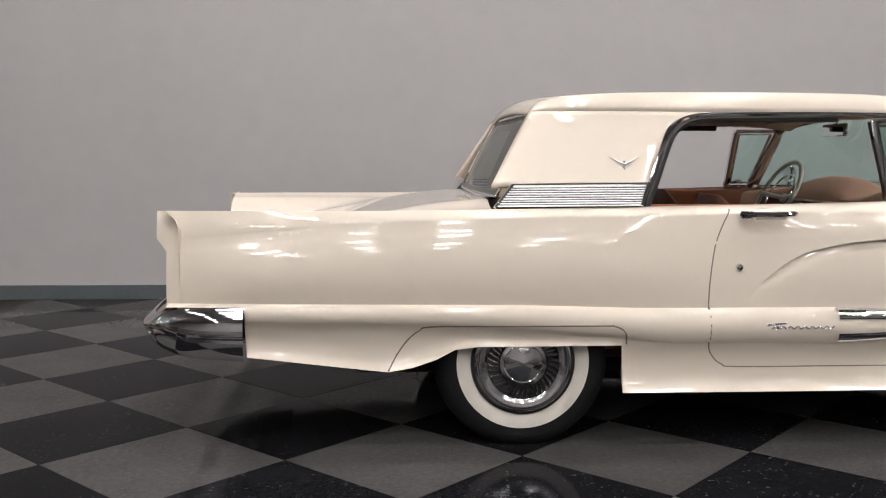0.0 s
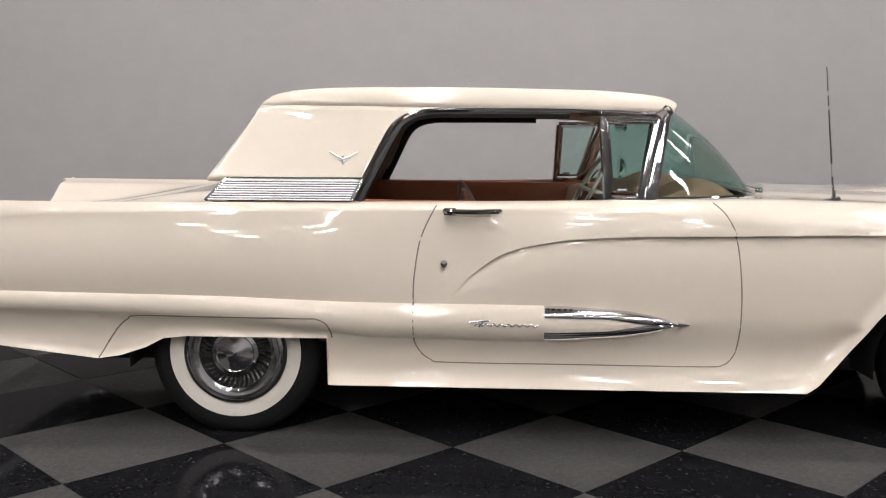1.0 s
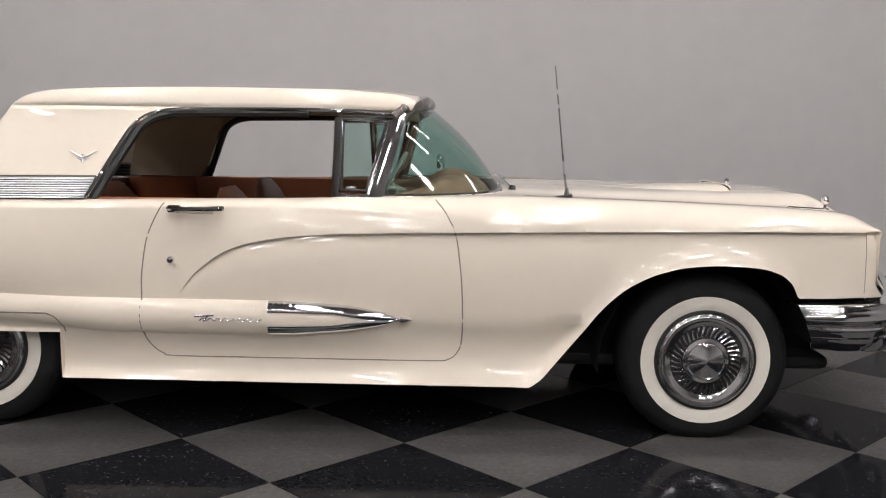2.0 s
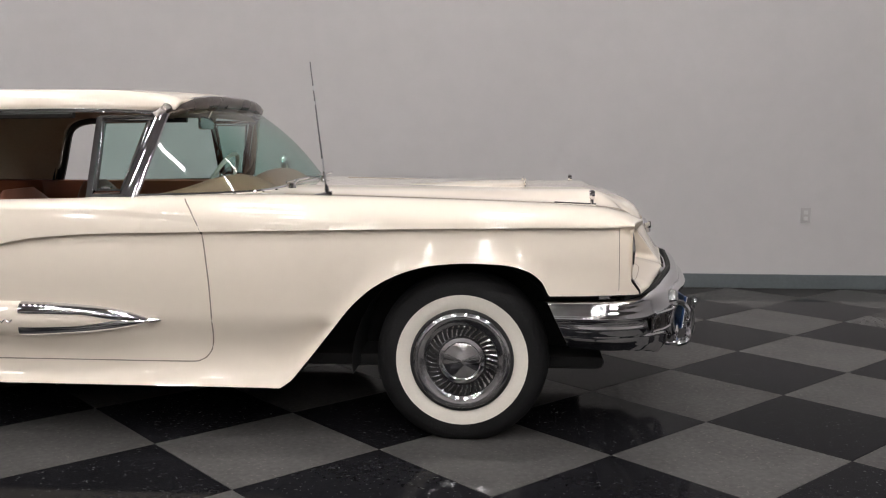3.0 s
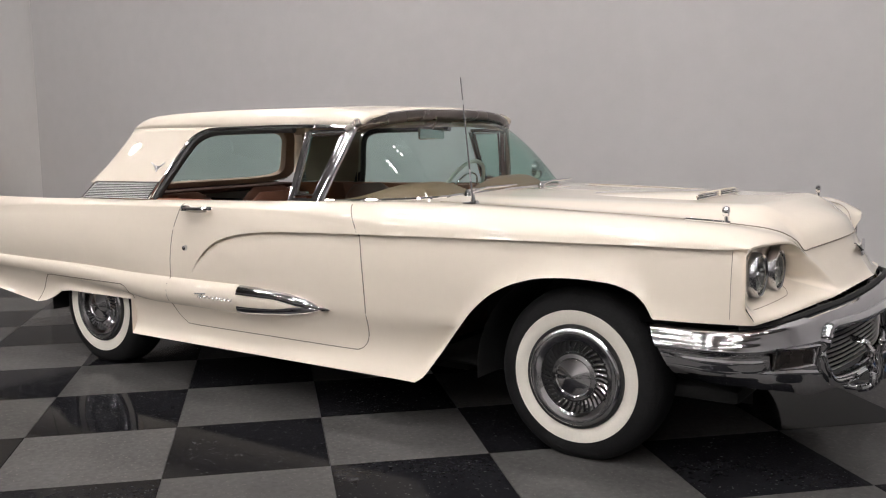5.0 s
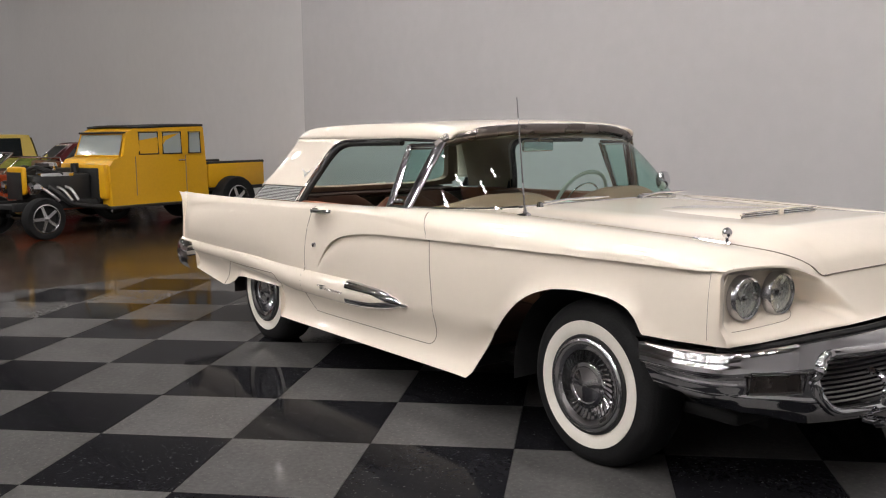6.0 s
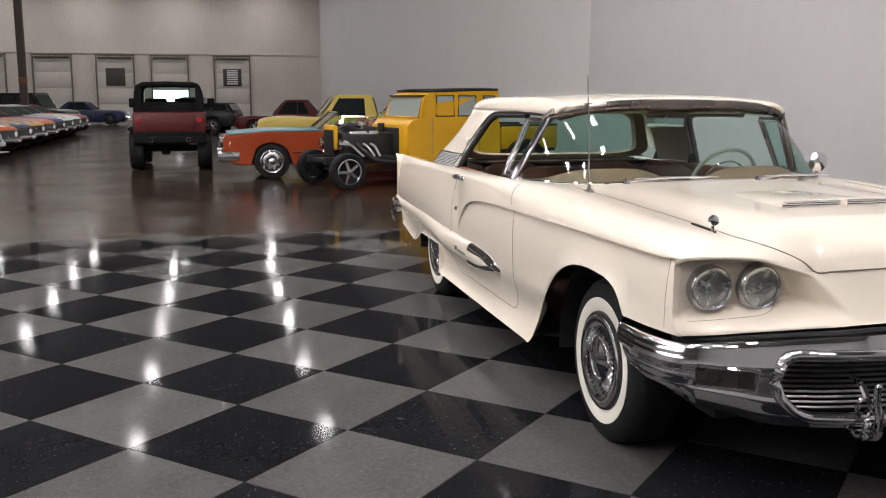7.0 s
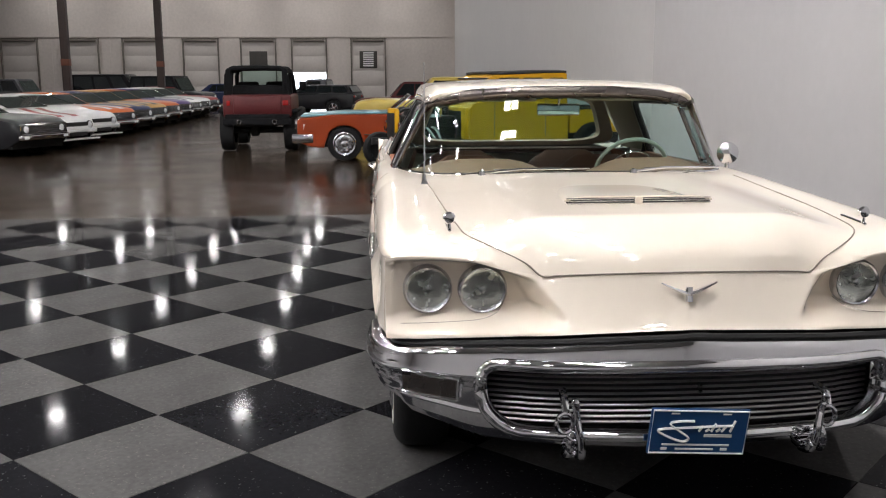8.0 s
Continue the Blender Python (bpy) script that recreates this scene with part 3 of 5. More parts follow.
roof = Shape()
SXS = [j / 40 for j in range(23)] + [.55 + .135 * j / 6 for j in range(1, 7)]
XS = [.07, .075, .085, .10, .12, .15, .2] + [.25 + .05 * k for k in range(29)] + [1.68, 1.71, 1.73, 1.74]
roof.grid([[roof_point(X, s) for s in SXS] for X in XS])
PIL = [.685 + (1 - .685) * j / 16 for j in range(17)]


def pillar_end(s):
    z = roof_point(.6, s)[2]
    return curve([(.98, .50), (1.036, .525), (1.12, .565), (1.19, .602), (1.235, .655), (1.255, .72), (1.275, .80)], z)


rows = []
for j in range(25):
    row = []
    for s in PIL:
        x_in = pillar_end(s)
        X0p = .07
        back = roof_point(X0p, s)
        want = back[0] + (x_in - back[0]) * j / 24
        row.append((want, roof_point(min(.7, .07 + (want - back[0])), s)[1], roof_point(min(.7, .07 + (want - back[0])), s)[2]))
    rows.append(row)
roof.grid(rows)
roof_ob = cpart("roof", roof.mirrored(), CREAM, label="cream hardtop roof with broad rear pillars", angle=40, solid=.02)
cpart("headliner", Shape().grid([[(x, y, curve([(.15, 1.285), (.6, 1.318), (1.4, 1.322), (1.70, 1.295)], x) - .06 * (abs(y) / .62) ** 3) for y in [-.62 + 1.24 * k / 16 for k in range(17)]] for x in [.12 + .1 * k for k in range(16)] + [1.70]]), HEADLINER)

VANE = mat("brushed_bright_metal", (0.84, 0.84, 0.84), 0.34, metal=1.0, rvary=0.05, scale=20.0)
# ribbed bright panel at the foot of the rear pillar
for sgn in (1, -1):
    louvre = cpart("pillar_panel", Shape().add([(-.092, sgn * -.868, .903), (-.02, sgn * -.822, .984), (.50, sgn * -.822, .990), (.463, sgn * -.868, .912), (-.06, sgn * -.78, .903), (0, sgn * -.78, .984), (.49, sgn * -.78, .990), (.463, sgn * -.78, .912)],
                   [(0, 1, 2, 3), (1, 5, 6, 2), (0, 4, 5, 1), (3, 2, 6, 7)]), BLACK_TRIM, label="ribbed bright metal panel", smooth=False)
    for k in range(9):
        z = .909 + k * .0088
        f = (z - .903) / .082
        cpart("rib", Shape().tube([(-.085 + .070 * f, sgn * -(.870 - .046 * f), z), (.466 + .034 * f, sgn * -(.870 - .046 * f), z + .005)], .0032, 6), VANE, louvre)
    cpart("panel_edge", Shape().tube([(-.02, sgn * -.824, .986), (.50, sgn * -.824, .993)], .006, 6).tube([(.463, sgn * -.868, .912), (.50, sgn * -.824, .993)], .007, 6)
          .tube([(-.092, sgn * -.866, .903), (-.02, sgn * -.824, .986)], .007, 6), CHROME, louvre)

# window edges, drip rail, windscreen pillars
EDGE = [(.468, .918), (.50, .985), (.525, 1.036), (.565, 1.12), (.602, 1.19), (.632, 1.222), (.672, 1.244), (.72, 1.256), (.80, 1.262), (1.2, 1.268), (1.5, 1.266), (1.66, 1.258)]


def window_u(z):
    return .845 - (.845 - .672) * min(1.0, max(0.0, (z - .92) / .335)) ** 1.1


for sgn, side in ((-1, 1), (1, 1)):
    edge = spread([(x, sgn * (window_u(z) + .004), z) for x, z in EDGE], 4)
    cpart("window_trim", Shape().tube(edge, .009, 7), CHROME, roof_ob, "chrome strip round the side window")
    inner = [(p.x + .018, p.y - sgn * .012, p.z - .014) for p in edge[:-7]]
    cpart("window_rubber", Shape().tube(inner, .018, 7), BLACK_TRIM, roof_ob)
    cpart("pillar_lining", Shape().grid([[(x + (.03 + .36 * (z - .935) - x) * t * .92, sgn * (window_u(z) - .034 - .05 * t), z) for t in (0, .5, 1)] for x, z in EDGE[:9]]), HEADLINER)

for sgn in (-1, 1):
    foot, head = Vector((1.585, sgn * .838, .925)), Vector((1.676, sgn * .676, 1.256))
    pil = Shape()
    rows = []
    for k in range(9):
        p = foot + (head - foot) * k / 8
        w = .040 - .010 * k / 8
        rows.append([p + Vector((w * math.cos(a), sgn * .018 * math.sin(a), 0)) for a in [math.tau * j / 12 for j in range(12)]])
    pil.grid(rows, close_v=True)
    cpart("windscreen_pillar", pil, CHROME, label="chrome windscreen pillar")
    vent = cpart("vent_window", Shape().tube([(1.437, sgn * .842, .925), (1.432, sgn * .700, 1.235)], .017, 8).tube([(1.432, sgn * .70, 1.238), (1.66, sgn * .688, 1.240)], .010, 8)
                 .tube([(1.437, sgn * .842, .932), (1.585, sgn * .842, .932)], .012, 8), CHROME, label="chrome-framed vent window")
    cpart("vent_frame", Shape().tube(spread([(1.455, sgn * .826, .955), (1.450, sgn * .705, 1.222), (1.625, sgn * .690, 1.224), (1.560, sgn * .822, .955), (1.455, sgn * .826, .955)], 1), .009, 6), CHROME, vent)
    cpart("vent_glass", Shape().add([(1.455, sgn * .824, .955), (1.450, sgn * .703, 1.222), (1.625, sgn * .688, 1.224), (1.560, sgn * .820, .955)], [(0, 1, 2, 3)]), GLASS, vent)
    cpart("vent_latch", Shape().box(1.475, 1.515, sgn * .815 - .012, sgn * .815 + .012, .955, .972, .004), CHROME, vent)

# windscreen and rear glass
def screen(v, t):
    u = abs(v) * .835
    lo = Vector((screen_base(u) - .005, math.copysign(u, v) if v else 0, .948 - .016 * abs(v) ** 4))
    ut = abs(v) * .668
    hi = Vector((1.757 - .085 * abs(v) ** 4, math.copysign(ut, v) if v else 0, 1.312 - .050 * abs(v) ** 3))
    p = lo + (hi - lo) * t
    return p + Vector((.020 * math.sin(math.pi * t) * (1 - abs(v) ** 4), 0, .02 * math.sin(math.pi * t)))


VS = [math.copysign(1 - (1 - abs(a)) ** 1.6, a) for a in [-1 + k / 20 for k in range(41)]]
windscreen = cpart("windscreen", Shape().grid([[screen(v, j / 12) for j in range(13)] for v in VS]), GLASS, label="wraparound green-tinted windscreen")
windscreen.visible_shadow = False
DARK_HEADER = mat("darkened_bright_metal", (0.17, 0.15, 0.14), 0.28, metal=1.0, rvary=0.08, scale=8.0)
cpart("windscreen_header", Shape().tube(spread([(1.652, -.688, 1.236)] + [tuple(screen(v, 1.0) + Vector((.014, 0, .003))) for v in VS[1:-1]] + [(1.652, .688, 1.236)], 2), .023, 10, flat=1.15), DARK_HEADER, windscreen, "dark bright-metal header strip")
cpart("header_bead", Shape().tube([screen(v, 1.0) + Vector((.010, 0, .029)) for v in VS], .0055, 6), CHROME, windscreen)
cpart("windscreen_gasket", Shape().tube([screen(v, 0.0) + Vector((.004, 0, .002)) for v in VS], .008, 6), CHROME, windscreen)


def back_glass(v, t):
    lo = Vector((-.095 + .03 * abs(v) ** 3, v * .70, .935))
    hi = Vector((.085 + .01 * abs(v) ** 3, v * .565, 1.272))
    p = lo + (hi - lo) * t
    return p + Vector((-.015 * math.sin(math.pi * t) * (1 - .5 * v * v), 0, 0))


rear_glass = cpart("rear_window", Shape().grid([[back_glass(-1 + k / 12, j / 8) for j in range(9)] for k in range(25)]), GLASS, label="curved green-tinted rear window")
rear_glass.visible_shadow = False
ring = [back_glass(-1 + k / 12, 0) for k in range(25)] + [back_glass(1, j / 8) for j in range(1, 9)] + [back_glass(1 - k / 12, 1) for k in range(1, 25)] + [back_glass(-1, 1 - j / 8) for j in range(1, 8)]
def back_ring(w, h, out):
    """A rounded rectangle in the plane of the rear window."""
    pts = []
    for k in range(48):
        a = math.tau * k / 48
        c, d = math.cos(a), math.sin(a)
        q = back_glass(w * math.copysign(abs(c) ** .34, c), .5 + h * math.copysign(abs(d) ** .34, d))
        pts.append((q[0] + out, q[1], q[2]))
    return pts


cpart("rear_window_lining", Shape().grid([back_ring(1.06, .55, .030), back_ring(.93, .46, .040), back_ring(.90, .43, .016)], close_v=True), HEADLINER, rear_glass, "tan lining with rounded corners")
cpart("rear_window_trim", Shape().tube(ring, .010, 6, closed=True), CHROME, rear_glass)

# ---- wheels ----
COVER_METAL = mat("polished_cover", (0.70, 0.70, 0.71), 0.09, metal=1.0, rvary=0.04, scale=14.0, bump=0.05, bscale=30.0)


def wheel(parent, cx, cy, sgn, cz=.318):
    """A whitewall tyre with a finned bright wheel cover; sgn: -1 faces right, 1 left."""
    w = new("wheel")
    w.parent = parent
    w.location = (cx, cy, cz)
    o = sgn
    prof = [(.190, .095), (.205, .104), (.225, .108), (.250, .109), (.285, .106), (.305, .096), (.322, .080), (.331, .060), (.335, .03), (.335, -.03), (.331, -.06), (.322, -.08), (.30, -.096), (.25, -.104), (.19, -.09)]
    t = Shape().lathe([(r, h * o) for r, h in prof], 64)
    t.v = [(x, y * (1 + .10 * max(0.0, (-z - .26) / .08)), max(z, -cz)) for x, y, z in t.v]
    part("tyre", t, RUBBER, w, "black tyre with a broad white sidewall")
    band = Shape().lathe([(.198, .1035 * o), (.212, .1085 * o), (.232, .1110 * o), (.2515, .1108 * o), (.2525, .108 * o)], 64)
    part("whitewall", band, WHITEWALL, w)
    part("rim", Shape().lathe([(.199, .102 * o), (.197, .112 * o), (.188, .114 * o), (.180, .104 * o), (.176, .094 * o)], 64).lathe([(.17, -.09 * o), (.185, -.07 * o), (.19, .09 * o)], 48), BLACK_TRIM, w)
    cover = part("wheel_cover", Shape().lathe([(.186, .106 * o), (.185, .115 * o), (.178, .121 * o), (.168, .1215 * o), (.152, .117 * o), (.139, .112 * o), (.137, .100 * o), (.094, .102 * o), (.092, .112 * o), (.088, .117 * o), (.074, .120 * o), (.070, .117 * o), (.064, .119 * o), (.046, .123 * o), (.020, .131 * o), (.001, .133 * o)], 64), COVER_METAL, w, "bright finned wheel cover")
    vanes = Shape()
    n = 38
    for k in range(n):
        a = math.tau * k / n
        rows = []
        for r, tw in ((.095, 0), (.108, .03), (.122, .075), (.136, .13)):
            span = .088 * (.72 + .28 * .115 / r)
            angles = [a + (tw + span * q) * o for q in (0, .12, .8, 1.0)]
            rows.append([(r * math.cos(c), h * o, r * math.sin(c)) for c, h in zip(angles, (.1035, .112, .1185, .1035))])
        vanes.grid(rows)
    tagged(part("vane_ring", vanes, COVER_METAL, cover, smooth=False), kind="stuff")
    part("vane_floor", Shape().lathe([(.1365, .1022 * o), (.095, .1032 * o)], 48), BLACK_TRIM, cover)
    return w


for cx, half in ((2.89, .775), (.02, .765)):
    for sgn in (-1, 1):
        wheel(coupe, cx - CAR_X, sgn * half, sgn)
cpart("axle", Shape().tube([(.02, -.68, .318), (.02, .68, .318)], .04, 10), BLACK)
cpart("axle", Shape().tube([(2.89, -.68, .318), (2.89, .68, .318)], .035, 10), BLACK)

# ---- bumpers ----
NOSE_PLAN = [(0, 3.800), (.35, 3.772), (.60, 3.700), (.75, 3.648), (.85, 3.590), (.905, 3.535), (.935, 3.46), (.948, 3.36), (.948, 3.21)]
NOSE_TOP = [(0, .648), (.35, .632), (.6, .612), (.8, .594), (.9, .583), (.95, .578)]


def nose_path(s):
    """s from 0 (middle) to 8 (end at the wheel arch): x and half width along the bumper."""
    return curve([(-1, NOSE_PLAN[1][1])] + [(i, p[1]) for i, p in enumerate(NOSE_PLAN)], s), curve([(i, p[0]) for i, p in enumerate(NOSE_PLAN)], s)


def bumper_out(f):
    """Bulge of the bumper at the height fraction f from its top."""
    return lin([(0, .016), (.04, .024), (.26, .040), (.31, .042), (.35, .036), (.37, .026), (.40, .022), (.66, .026), (.70, .030), (.74, .026), (.86, .016), (1.0, -.014)], f)


def bumper_point(s, f):
    x, u = nose_path(s)
    a, b = nose_path(min(8, s + .05)), nose_path(max(0, s - .05))
    d = Vector((a[0] - b[0], a[1] - b[1])).normalized()
    n = Vector((d.y, -d.x))
    if n.x < 0 and s < 4:
        n = -n
    zt, zb = lin(NOSE_TOP, u) - .020, curve([(0, .292), (2, .300), (3, .335), (4, .356), (6, .362), (8, .372)], s)
    side = smoothstep(3.9, 4.8, s)
    o = bumper_out(f) - .012
    if f < .34:                                          # fine ridges along the upper band
        o += .0006 * side * math.sin(f / .34 * math.tau * 3.5)
    o -= .040 * side * smoothstep(.42, 1.0, f)
    swell = side * smoothstep(8.0, 7.3, s)               # two pressed ribs on the side
    o += swell * (.004 * math.exp(-((f - .53) / .045) ** 2) + .005 * math.exp(-((f - .78) / .05) ** 2))
    return (x + n.x * o + .085 * f * smoothstep(6.4, 8.0, s), -(u + n.y * o), zt + (zb - zt) * f)


OPEN_S, OPEN_LO, OPEN_HI = 2.18, .345, .548


MOUTH_U, R_HI, R_LO = .635, .055, .135


def solid_bumper(p, q):
    u, z = (abs(p[1]) + abs(q[1])) / 2, (p[2] + q[2]) / 2
    hi = OPEN_HI + .012 * (1 - u / MOUTH_U)
    lo = OPEN_LO - .008
    if u > MOUTH_U or not lo < z < hi:
        return True
    for r, inside in ((R_HI, z > hi - R_HI), (R_LO, z < lo + R_LO)):
        zc_ = hi - r if r == R_HI else lo + r
        if inside and u > MOUTH_U - r:
            return (u - MOUTH_U + r) ** 2 + (z - zc_) ** 2 > r * r
    return False


SS = [.05 * k for k in range(161)]
bump = Shape().grid([[bumper_point(s, j / 44) for j in range(45)] for s in SS], keep=solid_bumper)
bump.grid([[bumper_point(s, f)[:2] + (bumper_point(s, f)[2],) if k == 0 else (bumper_point(s, f)[0] - .05, bumper_point(s, f)[1] * .96, bumper_point(s, f)[2] + (.004 if f == 0 else 0)) for k in (0, 1)] for s in SS for f in (0,)])
bump.grid([[bumper_point(s, 1.0) if k == 0 else (bumper_point(s, 1.0)[0] - .06, bumper_point(s, 1.0)[1] * .95, bumper_point(s, 1.0)[2]) for k in (0, 1)] for s in SS])
front_bumper = cpart("front_bumper", bump.mirrored(), CHROME, label="heavy chrome bumper wrapping round the nose", angle=50)


# black rod standing in for the thin shadow between nose and bumper
gap = [(nose_path(s)[0] - .026, -(nose_path(s)[1] - .022), lin(NOSE_TOP, nose_path(s)[1]) - .012) for s in SS if s <= 5.2]
cpart("bumper_gap_shadow", Shape().tube(gap, .010, 6).mirrored(), BLACK, front_bumper)


def at_front(u, z, out=0.0):
    """A point on the bumper's face at half width u and height z."""
    s = min(SS, key=lambda q: abs(nose_path(q)[1] - abs(u)))
    zt, zb = bumper_point(s, 0)[2], bumper_point(s, 1)[2]
    p = bumper_point(s, min(1, max(0, (zt - z) / (zt - zb))))
    return (p[0] + out, u, z)


def mouth(n=12):
    """Outline of the grille opening, right half from the top middle to the bottom middle."""
    lo, hi, cu = OPEN_LO - .008, OPEN_HI, MOUTH_U - R_HI
    out = [(u, hi + .012 * (1 - u / MOUTH_U)) for u in [cu * k / 10 for k in range(11)]]
    out += [(cu + R_HI * math.sin(a), hi - R_HI + R_HI * math.cos(a)) for a in [math.pi / 2 * k / n for k in range(1, n + 1)]]
    cu = MOUTH_U - R_LO
    out += [(cu + R_LO * math.cos(a), lo + R_LO - R_LO * math.sin(a)) for a in [math.pi / 2 * k / n for k in range(n + 1)]]
    return out + [(u, lo) for u in [cu * (1 - k / 10) for k in range(1, 11)]]


rim = [at_front(-u, z, .004) for u, z in mouth()]
cpart("grille_rim", Shape().tube(rim + [(x, -y, z) for x, y, z in reversed(rim[1:-1])], .019, 10, closed=True), CHROME, front_bumper)
cpart("grille_rim", Shape().tube([(x - .03, y * .975, z) for x, y, z in rim] + [(x - .03, -y * .975, z) for x, y, z in reversed(rim[1:-1])], .012, 8, closed=True), DULL_CHROME, front_bumper)
GRILLE_METAL = mat("dull_grille_metal", (0.44, 0.43, 0.42), 0.35, metal=1.0, rvary=0.08, scale=8.0)
grille = cpart("grille", Shape().grid([[(nose_path(2.3 * abs(v))[0] - .095, (-1 if v < 0 else 1) * nose_path(2.3 * abs(v))[1], z) for z in (.33, .57)] for v in [-1 + k / 12 for k in range(25)]]), BLACK, label="dark grille with fine bright bars")
for k in range(11):
    z = .356 + .0178 * k
    line = []
    for j in range(-20, 21):
        u = .60 * j / 20
        s = min(SS, key=lambda q: abs(nose_path(q)[1] - abs(u)))
        line.append((nose_path(s)[0] - .040 - .02 * abs(u), u, z + .012 * (1 - abs(u) / .6)))
    cpart("bar", Shape().tube(line, .0056, 6, flat=.7), GRILLE_METAL, grille)

for sgn in (-1, 1):
    lamp = cpart("parking_lamp", Shape().tube([at_front(sgn * u, z, .016) for u, z in ((.70, .430), (.70, .500), (.78, .503), (.865, .505), (.865, .435), (.78, .432), (.70, .430))], .006, 6), CHROME, front_bumper)
    cpart("lens", Shape().grid([[(at_front(sgn * (.70 + .165 * k / 8), .467, .014)[0], sgn * (.70 + .165 * k / 8), z) for z in (.432, .455, .48, .502)] for k in range(9)]), DARK_HEADER, lamp)
    g = sgn * .36
    x0 = at_front(g, .42)[0]
    guard = Shape().tube(spread([(x0 + .005, g - sgn * .014, .283), (x0 + .048, g - sgn * .012, .298), (x0 + .066, g - sgn * .004, .36), (x0 + .060, g + sgn * .006, .42), (x0 + .070, g + sgn * .012, .462)], 6), .019, 10, flat=.75, r_end=.012)
    guard.lathe([(.001, .014), (.009, .011), (.013, .002), (.010, -.008), (.001, -.011)], 14, "z", (x0 + .071, g + sgn * .013, .468))
    guard.tube(spread([(x0 + .002, g + sgn * .026, .283), (x0 + .042, g + sgn * .026, .300), (x0 + .048, g + sgn * .020, .345), (x0 + .030, g + sgn * .010, .375)], 5), .013, 8)
    guard.tube([(x0 + .040, g + sgn * .036 + .025 * math.cos(a), .395 + .030 * math.sin(a)) for a in [math.tau * k / 18 for k in range(18)]], .0075, 8, closed=True)
    guard.tube(spread([(x0 - .03, g + sgn * .03, .47), (x0 + .02, g + sgn * .036, .462), (x0 + .045, g + sgn * .034, .43)], 4), .012, 8)
    guard.box(x0 - .05, x0 + .02, g - .030, g + .030, .276, .300, .008)
    cpart("bumper_guard", guard, CHROME, front_bumper, "chrome bumper guard with a slanted blade and loop")

# number plate board: dark blue with white flourishes
BLUE = mat("plate_blue", (0.012, 0.055, 0.16), 0.35, vary=0.05)
WHITE_PRINT = mat("white_print", (0.8, 0.8, 0.8), 0.5)
plate = cpart("number_plate", Shape().box(-.006, .006, -.148, .148, -.074, .074, .004).moved(pose(3.848, -.005, .368, 0, 8, 0) @ pose(0, 0, 0, -3, 0, 0) @ pose(0, 0, 0)), BLUE, label="dark blue plate with plain white bars", smooth=False)
pm = pose(3.848, -.005, .368, 0, 8, 0) @ pose(0, 0, 0, -3, 0, 0)
flour = Shape().tube(spread([(.009, -.019, .037), (.009, -.060, .036), (.009, -.090, .028), (.009, -.063, .006), (.009, -.030, -.018), (.009, -.047, -.030), (.009, -.090, -.016), (.009, -.124, .003), (.009, -.110, .010), (.009, -.060, .014), (.009, .0, .018), (.009, .10, .024)], 6), .0062, 6, flat=.5)
for k, (y, z) in enumerate(((.010, .022), (.030, .012), (.047, .030), (.062, .014), (.078, .020), (.104, .040))):
    flour.tube([(.009, y - .012, .004), (.009, y, z)], .0055, 6, flat=.5)
cpart("plate_mark", flour.moved(pm), WHITE_PRINT, plate)
for y0, y1, z0, z1 in ((.016, .10, -.015, -.006), (-.107, .096, -.044, -.039), (-.065, .050, -.058, -.053), (-.108, -.090, -.059, -.051), (.072, .092, -.059, -.051), (-.09, -.065, .058, .062), (.065, .09, .058, .062)):
    cpart("plate_mark", Shape().box(.006, .0085, y0, y1, z0, z1).moved(pm), WHITE_PRINT, plate, smooth=False)
cpart("plate_frame", Shape().tube([pm @ Vector(q) for q in ((.007, -.143, -.069), (.007, .143, -.069), (.007, .143, .069), (.007, -.143, .069))], .003, 5, closed=True), WHITE_PRINT, plate)
cpart("plate_bracket", Shape().box(3.75, 3.845, -.06, .05, .31, .33, .004), BLACK_TRIM, plate)

# rear bumper
TAIL_PLAN = [(-1.008, .950), (-1.10, .952), (-1.20, .945), (-1.275, .920), (-1.335, .86), (-1.36, .70), (-1.375, .40), (-1.38, 0)]


def tail_point(s, f):
    x, u = curve([(i, p[0]) for i, p in enumerate(TAIL_PLAN)], s), curve([(i, p[1]) for i, p in enumerate(TAIL_PLAN)], s)
    zt = curve([(0, .546), (2, .546), (3, .536), (4, .520), (7, .52)], s)
    zb = curve([(0, .350), (2, .366), (3, .385), (4, .40), (7, .40)], s)
    o = .030 * math.sin(math.pi * f) ** .6 - (.020 if .58 < f < .62 else 0)
    k = smoothstep(1.5, 4.5, s)
    return (x - o * k - .02 * math.exp(-((f - .35) / .2) ** 2) * k, -(u + o * (1 - k)), zt + (zb - zt) * f)


rear_bumper = cpart("rear_bumper", Shape().grid([[tail_point(.1 * i, j / 20) for j in range(21)] for i in range(71)]).mirrored(), CHROME, label="chrome rear bumper with pointed ends", angle=50)
cpart("exhaust_tip", Shape().tube([(-1.22, -.62, .395), (-.9, -.62, .39)], .028, 10), DULL_CHROME)

